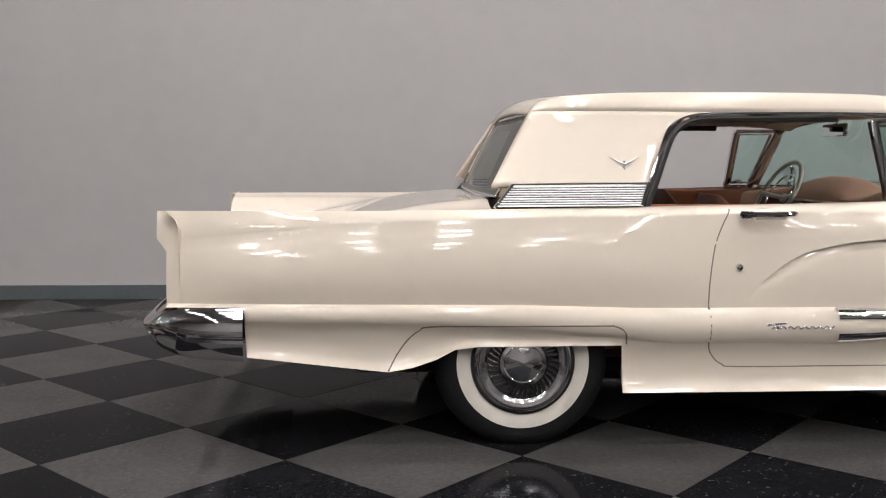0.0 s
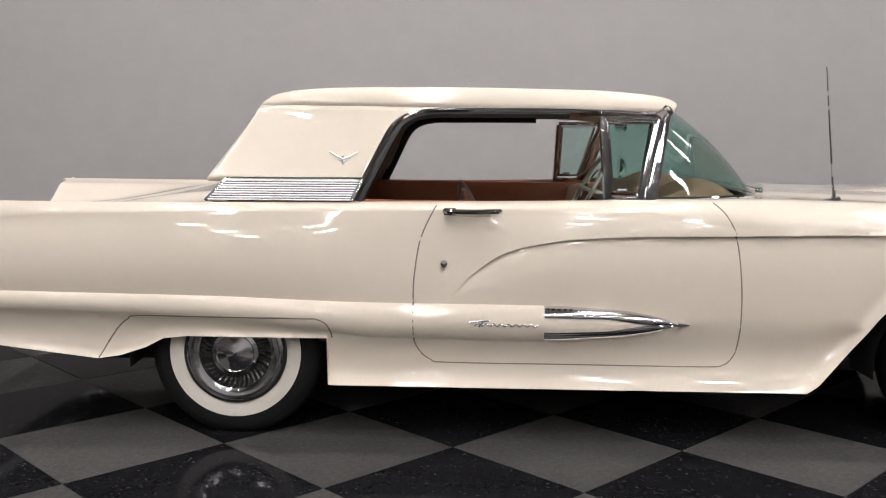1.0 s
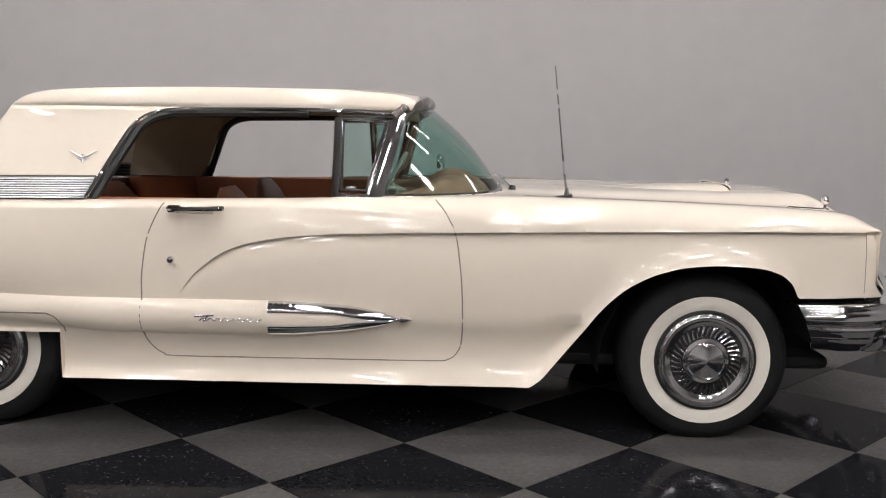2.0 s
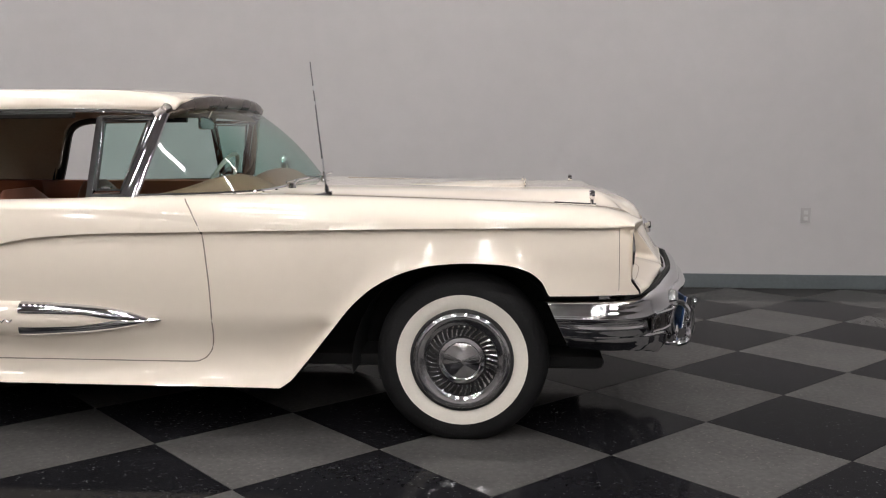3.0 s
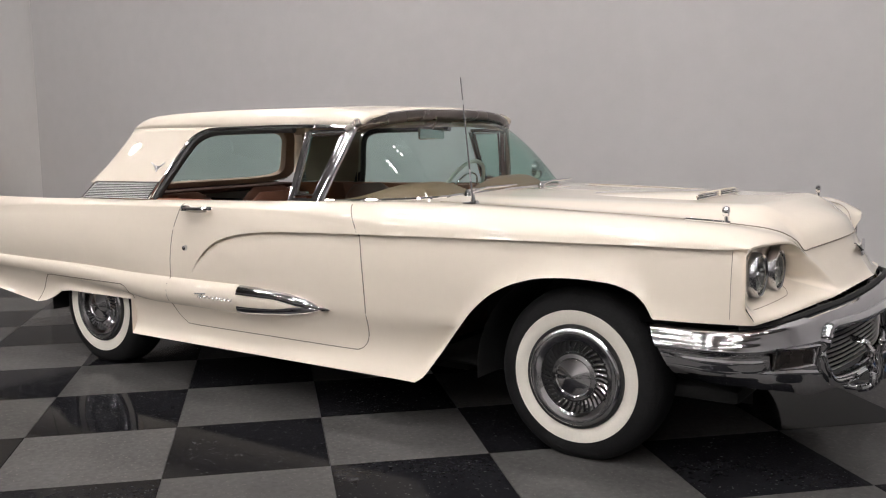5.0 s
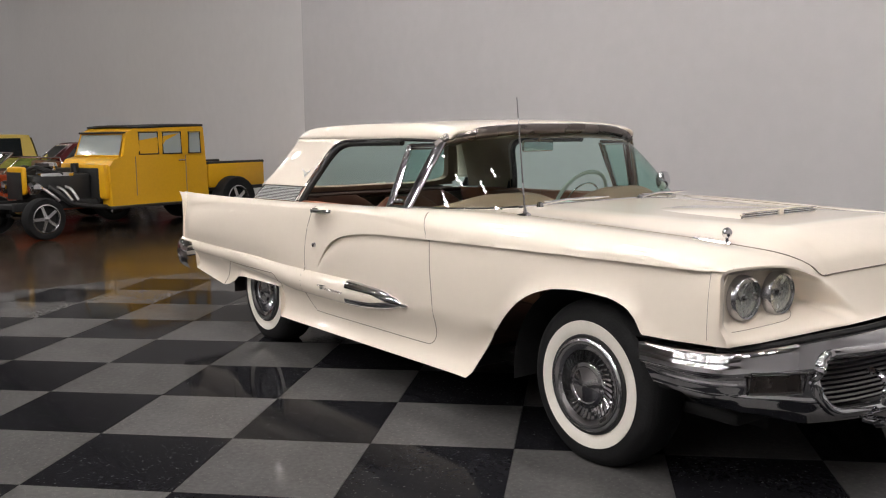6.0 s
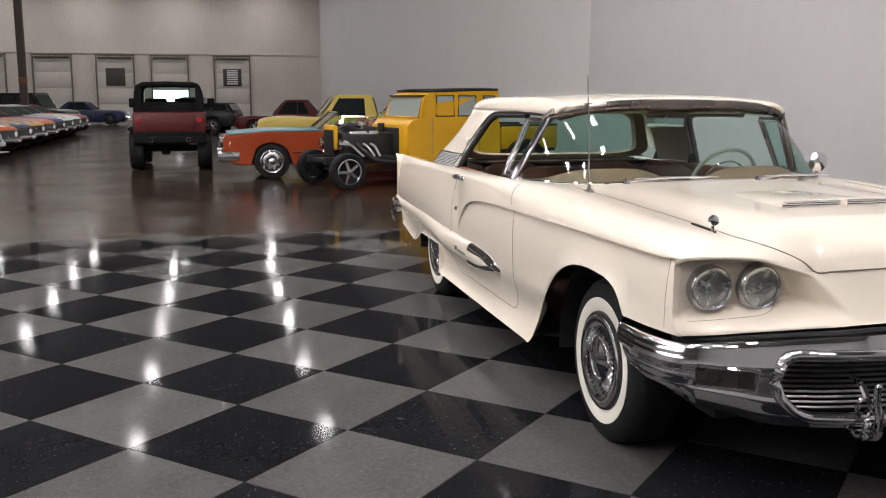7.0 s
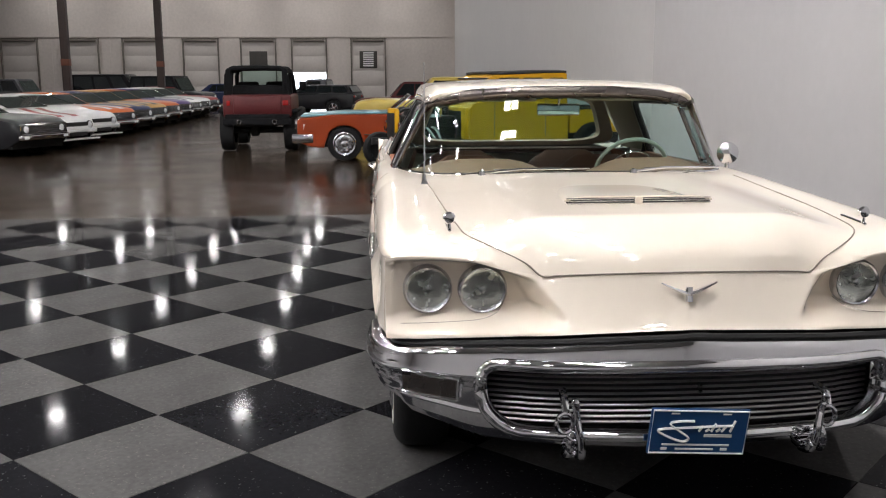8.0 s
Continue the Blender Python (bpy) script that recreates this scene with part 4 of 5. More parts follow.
# ---- lamps ----
LAMP_GLASS = glass("clear_lamp_glass", (0.86, 0.88, 0.86))
BOWL = mat("silvered_bowl", (0.76, 0.76, 0.74), 0.24, metal=1.0, bump=0.20, bscale=30.0, rvary=0.08, scale=30.0, vary=0.15)
for sgn in (-1, 1):
    for u, r, x in ((.779, .076, 3.524), (.607, .076, 3.540)):
        c = (x, sgn * u, .735)
        hl = cpart("headlamp", Shape().lathe([(.001, .022), (.02, .021), (.04, .016), (.056, .008), (.066, -.002)], 32, "x", c), LAMP_GLASS, label="round glass headlamp in a chrome ring")
        cpart("bowl", Shape().lathe([(.066, -.001), (.060, -.005), (.045, -.0085), (.025, -.0105), (.001, -.011)], 32, "x", c), BOWL, hl)
        cpart("bulb", Shape().lathe([(.001, .006), (.009, .004), (.013, -.004), (.014, -.011)], 14, "x", c), DULL_CHROME, hl)
        cpart("lamp_ring", Shape().lathe([(.065, -.006), (.066, .008), (.071, .012), (.077, .004), (.079, -.02)], 32, "x", c), DULL_CHROME, hl)

# ---- side trim ----
for sgn in (-1, 1):
    def on_bullet(x, t, out=.0035):
        zt, zl = curve(BULLET_TOP, x), curve(BULLET_LOW, x)
        full = min(1.0, max(0.0, (zt - zl) / .13))
        return (x, sgn * (curve(HALF, x) - .012 + out + .036 * full * (max(0, math.sin(math.pi * t)) ** .55)), zl + (zt - zl) * t)
    sp = Shape()
    xs = [1.195 + .52 * k / 30 for k in range(31)]
    for lo, hi in (((0, .30), 1), ((1, .70), 1)):
        rows = []
        for x in xs:
            w = .30 + .20 * smoothstep(1.42, 1.62, x)
            ts = [w * j / 8 for j in range(9)]
            rows.append([on_bullet(x, t if lo[0] == 0 else 1 - t, .004 + .004 * math.sin(math.pi * t / w)) for t in ts])
        sp.grid(rows)
    spear = cpart("spear", sp.tube([(1.70, sgn * .945, .469), (1.745, sgn * .947, .469)], .012, 8, r_end=.002), CHROME, label="chrome spear on the bullet moulding")
    for k in range(5):
        a = on_bullet(1.20 + .022 * k, .93, .008)
        cpart("flute", Shape().tube([a, (a[0] + .012, a[1], a[2])], .004, 6), BLACK_TRIM, spear)
    script = Shape().tube(spread([on_bullet(.935 + .014 * k, .47 + (.05 if k % 2 else -.03), .0025) for k in range(18)], 3), .0022, 5)
    script.tube([on_bullet(.915, .56, .003), on_bullet(.99, .60, .003)], .0032, 5).tube([on_bullet(.95, .42, .003), on_bullet(.97, .60, .003)], .003, 5)
    cpart("script_mark", script, DULL_CHROME, label="thin bright flourish")
    # door handle, lock
    hy = sgn * .945
    handle = cpart("door_handle", Shape().tube(spread([(.815, hy, .884), (.85, hy + sgn * .022, .884), (.93, hy + sgn * .026, .884), (1.0, hy + sgn * .016, .886), (1.022, hy, .886)], 5), .011, 8, flat=.9)
                   .box(.812, .862, hy - .012, hy + .012, .868, .896, .006), CHROME, label="chrome pull handle")
    cpart("handle_button", Shape().lathe([(.001, sgn * .02), (.010, sgn * .018), (.012, 0)], 16, "y", (.838, hy + sgn * .005, .882)), BLACK_TRIM, handle)
    cpart("handle_plate", Shape().box(.87, .985, hy - .008, hy + .001, .866, .880, .003), CREAM, handle)
    ly = on_side(.817, .687)[1] * -sgn
    cpart("door_lock", Shape().lathe([(.001, sgn * .012), (.012, sgn * .010), (.015, sgn * -.004)], 16, "y", (.817, ly, .687)), CHROME)

    # winged badge on the rear pillar
    by = .765
    badge = Shape()
    for w in (-1, 1):
        badge.tube(spread([(.42, sgn * by, 1.066), (.42 + w * .020, sgn * (by - .002), 1.074), (.42 + w * .056, sgn * (by - .008), 1.094)], 4), .0085, 6, r_end=.0025, flat=.6)
        badge.tube([(.42 + w * .004, sgn * (by + .002), 1.056), (.42 + w * .026, sgn * by, 1.066)], .0055, 5, r_end=.002)
    badge.tube([(.42, sgn * (by - .002), 1.076), (.42, sgn * (by + .004), 1.060), (.42, sgn * (by + .008), 1.044)], .008, 8, r_end=.004)
    cpart("badge", badge, VANE, label="small chrome winged badge")

    # bonnet-side ornaments
    orn = Shape().tube([(3.24, sgn * .70, .909), (3.40, sgn * .70, .902)], .0055, 6).tube([(3.385, sgn * .70, .903), (3.385, sgn * .70, .926)], .007, 8)
    cpart("fender_ornament", orn.lathe([(.001, -.012), (.016, -.010), (.021, 0), (.016, .010), (.001, .012)], 16, "x", (3.385, sgn * .70, .940)), CHROME, label="chrome gunsight ornament")

# badge on the nose
nb = Shape()
c = Vector(nose(0, .62)) + Vector((.012, 0, 0))
for w in (-1, 1):
    nb.tube(spread([c, c + Vector((0, w * .035, .012)), c + Vector((-.004, w * .085, .034))], 4), .017, 6, r_end=.005, flat=.5)
nb.tube([c + Vector((0, 0, .022)), c + Vector((.005, 0, -.022))], .011, 8)
cpart("badge", nb, CHROME, label="chrome winged badge on the nose")

# bonnet scoop
sc = []
for i in range(21):
    x = 2.40 + .73 * i / 20
    row = []
    for j in range(21):
        v = -1 + j / 10
        ue, ze = half_section(x)[-1]
        base = top_height(x, abs(v) * .30, ue, ze)
        row.append((x, v * (.22 + .06 * i / 20), base - .004 + .025 * smoothstep(0, 1, i / 20) * (1 - abs(v) ** 3.5)))
    sc.append(row)
scoop = cpart("bonnet_scoop", Shape().grid(sc), CREAM, label="raised cream scoop on the bonnet")
mouth_z = top_height(3.13, 0, *half_section(3.13)[-1])
cpart("scoop_opening", Shape().grid([[(3.129, v * .262, mouth_z + .002 + dz * (1 - .3 * abs(v) ** 6)) for dz in (-.004, .021)] for v in [-1 + k / 8 for k in range(17)]]), BLACK, scoop)
for k in range(3):
    cpart("scoop_bar", Shape().tube([(3.134, v * .262, mouth_z + .003 + .008 * k) for v in [-1 + j / 8 for j in range(17)]], .0028, 5), CHROME, scoop)
cpart("scoop_divider", Shape().box(3.12, 3.14, -.014, .014, mouth_z - .004, mouth_z + .025, .003), CREAM, scoop)
cpart("scoop_lip", Shape().tube([(3.13, v * .268, mouth_z + .024 - .012 * abs(v) ** 8) for v in [-1 + j / 10 for j in range(21)]], .004, 6), CREAM, scoop)

# aerial, wipers, mirrors
aer = cpart("aerial", Shape().tube([(2.347, -.725, .938), (2.318, -.722, 1.19), (2.288, -.720, 1.452)], .0042, 6, r_end=.0022), DULL_CHROME, label="thin chrome radio aerial")
cpart("aerial_base", Shape().tube([(2.30, -.725, .930), (2.37, -.725, .936)], .010, 8, r_end=.016).tube([(2.35, -.725, .93), (2.346, -.725, .975)], .013, 8, r_end=.006), CHROME, aer)
for x0, y0, x1, y1 in ((2.125, -.45, 2.055, .02), (2.115, .26, 2.045, .64)):
    wp = cpart("wiper", Shape().tube([(x0 + .02, y0, .958), (x0, (y0 * .6 + y1 * .4), .972), (x1 + .06, y1 * .9 + y0 * .1, .970)], .006, 6).tube([(x0 - .02, y0 + .06, .968), (x1 + .05, y1 + .04, .970)], .004, 6), CHROME, label="chrome wiper")
    cpart("wiper_pivot", Shape().lathe([(.001, .028), (.014, .022), (.018, 0)], 14, "z", (x0 + .02, y0, .945)), CHROME, wp)
mir = cpart("door_mirror", Shape().lathe([(.001, .034), (.030, .030), (.052, .012), (.056, -.004), (.050, -.012), (.001, -.012)], 24, "x", (1.80, .835, 1.01)).tube([(1.80, .833, .92), (1.80, .834, .96)], .012, 8), CHROME, label="round chrome mirror on a short stalk")
cpart("mirror_foot", Shape().lathe([(.001, .012), (.02, .010), (.028, 0)], 14, "z", (1.80, .832, .925)), CHROME, mir)

# ---- cabin ----
cpart("cabin_floor", Shape().box(-.05, 2.15, -.80, .80, .32, .36, .01), DARK_VINYL)
for sgn in (-1, 1):
    y0, y1 = sorted((sgn * .80, sgn * .845))
    door = Shape().box(.10, 1.62, y0, y1, .36, .915, .012)
    cpart("door_lining", door, RUST_VINYL, label="rust-brown vinyl door lining")
    cpart("lining_cap", Shape().tube([(.45, sgn * .832, .898), (1.0, sgn * .832, .904), (1.58, sgn * .832, .910)], .014, 8), RUST_VINYL)
    q = Shape().grid([[(x, sgn * (.79 - .02 * k), .55 + .365 * k / 6) for k in range(7)] for x in (.06, .15, .30, .46)])
    cpart("quarter_lining", q, RUST_VINYL)


def seat(x, y0, y1, back_top, rake, name, depth=.50):
    ym, hw = (y0 + y1) / 2, (y1 - y0) / 2
    st = cpart(name, Shape().box(x, x + depth, y0, y1, .44, .60, .06), SEAT_VINYL, label="dark brown vinyl bucket seat")
    rows = []
    for i in range(13):
        t = i / 12
        z = .50 + (back_top - .50) * t
        half = hw * (1 - .55 * max(0, (t - .55) / .45) ** 2.4)
        xb = x + .06 - rake * t
        rows.append([(xb + .07 * math.cos(a) * (1 - .4 * t - .45 * t ** 8), ym + half * math.copysign(abs(math.sin(a)) ** .5, math.sin(a)), z) for a in [math.tau * k / 20 for k in range(20)]])
    b = Shape().grid(rows, close_v=True)
    n = len(b.v)
    b.f.append(tuple(range(n - 20, n)))
    cpart("backrest", b, SEAT_VINYL, st)
    return st


seat(.98, -.66, -.10, .935, .14, "front_seat")
seat(.98, .10, .66, .935, .14, "front_seat")
seat(.18, -.66, -.06, .90, .14, "rear_seat")
seat(.18, .06, .66, .90, .14, "rear_seat")
cpart("console", Shape().box(.70, 1.75, -.09, .09, .36, .62, .05), TAN_VINYL)
dash = Shape().grid([[(min(2.06, screen_base(abs(y) + .04) - .04) - .40 * t * (1 - .6 * (abs(y) / .8) ** 6), y, .918 - .03 * t ** 3 + (.085 * math.exp(-((y - .40) / .27) ** 4) + .085 * math.exp(-((y + .42) / .29) ** 4)) * math.sin(math.pi * min(1, t * 1.1)) - .16 * max(0, t - .85) / .15) for t in [j / 14 for j in range(15)]] for y in [-.76 + 1.52 * k / 40 for k in range(41)]])
cpart("dashboard", dash, TAN_VINYL, label="tan padded dashboard with twin humps", solid=.02)
cpart("dash_ledge", Shape().grid([[(1.60 + (max(1.62, screen_base(abs(y)) - .02) - 1.60) * t, y, .880) for t in (0, .5, 1)] for y in [-.815 + 1.63 * k / 40 for k in range(41)]]), TAN_VINYL)
cpart("dash_face", Shape().box(1.60, 1.68, -.78, .78, .60, .80, .03), RUST_VINYL)
cpart("parcel_shelf", Shape().box(-.06, .10, -.66, .66, .885, .912, .01), DARK_VINYL)
wheel_m = pose(1.55, .41, .905, 0, -62, 0)
sw = cpart("steering_wheel", Shape().tube([wheel_m @ Vector((.188 * math.cos(a), .188 * math.sin(a), 0)) for a in [math.tau * k / 40 for k in range(40)]], .011, 8, closed=True), PALE_GREEN, label="thin pale steering wheel with a chrome horn ring")
cpart("spoke", Shape().tube([wheel_m @ Vector((0, -.184, 0)), wheel_m @ Vector((0, 0, -.04)), wheel_m @ Vector((0, .184, 0))], .012, 8), PALE_GREEN, sw)
cpart("horn_ring", Shape().tube([wheel_m @ Vector((.12 * math.cos(a), .12 * math.sin(a), -.01)) for a in [math.tau * k / 32 for k in range(32)]], .005, 6, closed=True), CHROME, sw)
cpart("column", Shape().tube([wheel_m @ Vector((0, 0, -.03)), wheel_m @ Vector((0, 0, -.36))], .024, 10), PALE_GREEN, sw)
MIRROR = mat("mirror_glass", (0.7, 0.75, 0.74), 0.03, metal=1.0)
rv = cpart("rear_view_mirror", Shape().box(1.628, 1.645, -.11, .11, 1.195, 1.255, .008).tube([(1.66, 0, 1.282), (1.64, 0, 1.25)], .006, 6), CHROME, label="interior mirror below the roof")
cpart("mirror_glass", Shape().box(1.6255, 1.6275, -.10, .10, 1.20, 1.25), MIRROR, rv, smooth=False)
for sgn in (-1, 1):
    cpart("sun_visor", Shape().box(1.52, 1.68, sgn * .32 - .20, sgn * .32 + .20, 1.268, 1.284, .006), HEADLINER)

# ---- other vehicles in the hall ----
def paint(name, color, rough=0.3):
    return mat(name, color, rough, coat=0.28, vary=0.05, scale=2.0, spec=0.3)


YELLOW = paint("yellow_paint", (0.68, 0.365, 0.014))
PALE_YELLOW = paint("pale_yellow_paint", (0.66, 0.50, 0.12))
ORANGE = paint("burnt_orange_paint", (0.28, 0.045, 0.012))
RED = paint("red_paint", (0.27, 0.012, 0.012))
DARK_RED = paint("dark_red_paint", (0.085, 0.006, 0.008))
WHITE = paint("white_paint", (0.70, 0.70, 0.69))
NAVY = paint("navy_paint", (0.014, 0.022, 0.075))
GOLD = paint("gold_paint", (0.48, 0.26, 0.055))
BRIGHT_ORANGE = paint("bright_orange_paint", (0.56, 0.115, 0.014))
PURPLE = paint("purple_paint", (0.07, 0.035, 0.16))
BLACK_PAINT = paint("black_paint", (0.010, 0.010, 0.012))
GREY_PAINT = paint("grey_paint", (0.10, 0.10, 0.11))
TEAL = paint("pale_blue_top", (0.20, 0.37, 0.42))
DARK_GLASS = mat("dark_car_glass", (0.012, 0.016, 0.018), 0.05, coat=1.0)
PALE_GLASS = mat("light_car_glass", (0.050, 0.062, 0.058), 0.06, coat=0.8, vary=0.5, scale=3.0)
LAMP_LENS = mat("headlamp_lens", (0.75, 0.76, 0.78), 0.12, coat=1.0)
TAIL_LENS = mat("tail_lens", (0.30, 0.01, 0.01), 0.2, coat=1.0)
ALLOY = mat("alloy_rim", (0.55, 0.55, 0.56), 0.25, metal=1.0)


def road_wheel(parent, x, y, r, w, sgn, rim_mat=ALLOY, rim=0.62):
    ob = new("wheel")
    ob.parent = parent
    ob.location = (x, y, r)
    part("tyre", Shape().lathe([(r * rim, w / 2 * sgn * .9), (r * .80, w / 2 * sgn), (r * .95, w / 2 * sgn * .9), (r, w / 2 * sgn * .6), (r, -w / 2 * sgn * .6), (r * .93, -w / 2 * sgn), (r * rim, -w / 2 * sgn)], 32), RUBBER, ob)
    n = 5
    hub = Shape().lathe([(r * rim, w * .44 * sgn), (r * rim * .93, w * .47 * sgn), (r * rim * .86, w * .36 * sgn), (r * rim * .84, w * .1 * sgn)], 32)
    for k in range(n):
        a = math.tau * k / n
        d = Vector((math.cos(a), 0, math.sin(a)))
        s = Vector((-math.sin(a), 0, math.cos(a))) * r * .085
        y1 = Vector((0, w * .36 * sgn, 0))
        hub.add([d * r * .1 - s + y1 * 1.1, d * r * .1 + s + y1 * 1.1, d * r * rim * .88 + s * .8 + y1, d * r * rim * .88 - s * .8 + y1], [(0, 1, 2, 3)])
    hub.lathe([(.001, w * .43 * sgn), (r * .13, w * .41 * sgn), (r * .16, w * .33 * sgn)], 16)
    part("rim", hub, rim_mat, ob)
    part("brake_disc", Shape().lathe([(r * rim * .86, w * .08 * sgn), (.01, w * .08 * sgn)], 24), BLACK, ob)
    return ob


def generic_car(label, m, color, L=4.7, W=1.78, H=1.32, kind="muscle", stripe=None, roof_color=None, group="parked cars", category="car", scale=1.0):
    """A parked car: x forward, origin on the ground under its middle."""
    ob = thing("car" if category == "car" else category.replace(" ", "_"), label, category, m @ Matrix.Scale(scale, 4), group=group)
    hl, hw = L / 2, W / 2
    r = {"suv": .37, "van": .35}.get(kind, .325)
    fx, rx = hl - .88, -hl + .98
    belt = {"muscle": .88, "modern": .95, "suv": 1.05, "van": 1.05, "pickup": 1.0, "open": .88}[kind]
    nose_z = {"muscle": .80, "modern": .76, "suv": 1.0, "van": .95, "pickup": .98, "open": .82}[kind]
    hood_end = {"muscle": .55, "modern": .75, "suv": 1.05, "van": 1.45, "pickup": .55, "open": .45}[kind]
    tail_z = {"muscle": .90, "modern": 1.0, "suv": 1.08, "van": 1.08, "pickup": 1.0, "open": .88}[kind]
    low = {"suv": .34, "open": .24}.get(kind, .15)
    tops = [(-hl, tail_z - .10), (-hl + .06, tail_z), (-hl + 1.2, tail_z + .01), (0, belt), (hood_end, belt), (hl - .8, nose_z + .06), (hl - .25, nose_z + .01), (hl - .08, nose_z - (.06 if kind != "open" else .01)), (hl, nose_z - (.20 if kind != "open" else .03))]
    wide = [(-hl, hw * .86), (-hl + .25, hw * .97), (-.4, hw), (hl - .6, hw * .98), (hl - .15, hw * (.90 if kind != "open" else .97)), (hl, hw * (.80 if kind != "open" else .95))]
    lows = [(-hl, .42), (-hl + .3, low + .04), (0, low), (hl - .35, low + .02), (hl, .36)]
    rows = []
    for i in range(49):
        x = -hl + L * i / 48
        zt, u, zl = curve(tops, x), curve(wide, x), curve(lows, x)
        for cx in (fx, rx):
            d = abs(x - cx)
            if d < r * 1.16:
                zl = max(zl, r + math.sqrt((r * 1.16) ** 2 - d * d) * .92)
        half = [(u * .97, zl), (u * .995, zl + .02), (u, zl + (zt - zl) * .35), (u, zl + (zt - zl) * .65), (u * .995, zt - .025), (u * .97, zt - .004), (u * .78, zt), (u * .4, zt + .006), (0, zt + .008)] if kind == "open" else [(u * .93, zl), (u * .985, zl + .03), (u, zl + (zt - zl) * .35), (u * .985, zl + (zt - zl) * .65), (u * .955, zt - .05), (u * .90, zt - .012), (u * .78, zt), (u * .4, zt + .012), (0, zt + .016)]
        rows.append([(x, -a, b) for a, b in half] + [(x, a, b) for a, b in reversed(half[:-1])])
    sh = Shape().grid(rows)
    n = len(rows[0])
    sh.f.append(tuple(range(n)))
    sh.f.append(tuple(reversed(range(48 * n, 49 * n))))
    part("body", sh, color, ob, angle=35)
    part("underbody", Shape().box(-hl + .2, hl - .2, -hw * .88, hw * .88, low + .02, .62, .03), BLACK, ob)
    # greenhouse
    if kind == "open":
        part("cabin", Shape().box(-.95, .35, -hw * .80, hw * .80, .70, belt + .022, .03), RUST_VINYL, ob)
        part("windscreen", Shape().add([(.62, -hw * .82, belt), (.62, hw * .82, belt), (.22, hw * .70, H), (.22, -hw * .70, H)], [(0, 1, 2, 3)]), GLASS, ob)
        part("screen_frame", Shape().tube([(.63, -hw * .84, belt), (.22, -hw * .71, H), (.22, hw * .71, H), (.63, hw * .84, belt)], .022, 6), CHROME, ob)
        for s in (-1, 1):
            part("seat", Shape().box(-.55, -.35, s * .42 - .28, s * .42 + .28, .7, belt + .20, .06), RUST_VINYL, ob)
        part("folded_roof", Shape().box(-1.35, -.85, -hw * .8, hw * .8, belt - .02, belt + .10, .04), BLACK_TRIM, ob)
    else:
        wb, wt, rt, rb = {"muscle": (.62, .02, -.95, -1.55), "modern": (.95, .10, -.95, -1.75), "suv": (1.0, .55, -hl + .35, -hl + .10), "van": (1.5, .85, -hl + .2, -hl + .08), "pickup": (.60, .15, -.78, -.92)}[kind]
        ub, ut = hw * .90, hw * .70
        if kind in ("suv", "van"):
            ut = hw * .82
        base = [(wb, belt + .0), (rb, tail_z if kind != "pickup" else belt)]

        def gp(f, s, t):
            """f along from front (0) to rear (1), t from the belt (0) to the roof (1)."""
            xb, xt = wb + (rb - wb) * f, wt + (rt - wt) * f
            zb = belt + (base[1][1] - belt) * f
            return Vector((xb + (xt - xb) * t, s * (ub + (ut - ub) * t), zb + (H - .03 - zb) * t))
        cab = Shape()
        cab.grid([[gp(f, -1, t) for t in (0, .5, 1)] for f in [k / 6 for k in range(7)]])
        cab.grid([[gp(f, 1, t) for t in (0, .5, 1)] for f in [k / 6 for k in range(7)]])
        for f in (0, 1):
            cab.grid([[gp(f, s, t) + Vector(((.05 if f == 0 else -.05) * (1 - s * s), 0, 0)) for t in (0, .5, 1)] for s in (-1, -.5, 0, .5, 1)])
        part("cab_shell", cab, roof_color or color, ob)
        roof_rows = []
        for k in range(9):
            f = k / 8
            x = wt + (rt - wt) * f
            roof_rows.append([(x, ut * s, H - .03 + .035 * (1 - abs(s) ** 2.5) * (1 - .5 * abs(2 * f - 1) ** 3)) for s in [-1.02 + .17 * q for q in range(13)]])
        part("roof", Shape().grid(roof_rows), roof_color or color, ob, solid=.01)

        def pane(nm, f0, f1, t0, t1, side=None, end=None):
            if side:
                pts = [gp(f0, side, t0), gp(f1, side, t0), gp(f1, side, t1), gp(f0, side, t1)]
                o = Vector((0, side * .008, .003))
            else:
                o = Vector(((.06 if end == 0 else -.06) , 0, .004))
                pts = [gp(end, -.80, t0), gp(end, .80, t0), gp(end, .80, t1), gp(end, -.80, t1)]
            part(nm, Shape().add([p + o for p in pts], [(0, 1, 2, 3)]), DARK_GLASS if nm != "windscreen" else PALE_GLASS, ob)
        pane("windscreen", 0, 0, .10, .88, end=0)
        rim = [gp(0, a, b) + Vector((.062, 0, .006)) for a, b in ((-.83, .07), (.83, .07), (.83, .91), (-.83, .91))]
        part("screen_trim", Shape().tube(rim, .012, 6, closed=True), CHROME if kind != "modern" else BLACK_TRIM, ob)
        pane("rear_window", 0, 0, .12, .90, end=1)
        splits = {"muscle": [(.10, .52), (.55, .78)], "modern": [(.10, .52), (.55, .80)], "suv": [(.06, .36), (.39, .66), (.69, .95)], "van": [(.08, .30), (.36, .60), (.64, .95)], "pickup": [(.10, .78)]}[kind]
        for f0, f1 in splits:
            for s in (-1, 1):
                pane("side_window", f0, f1, .10, .88, side=s)
    # face
    fz = nose_z - .16
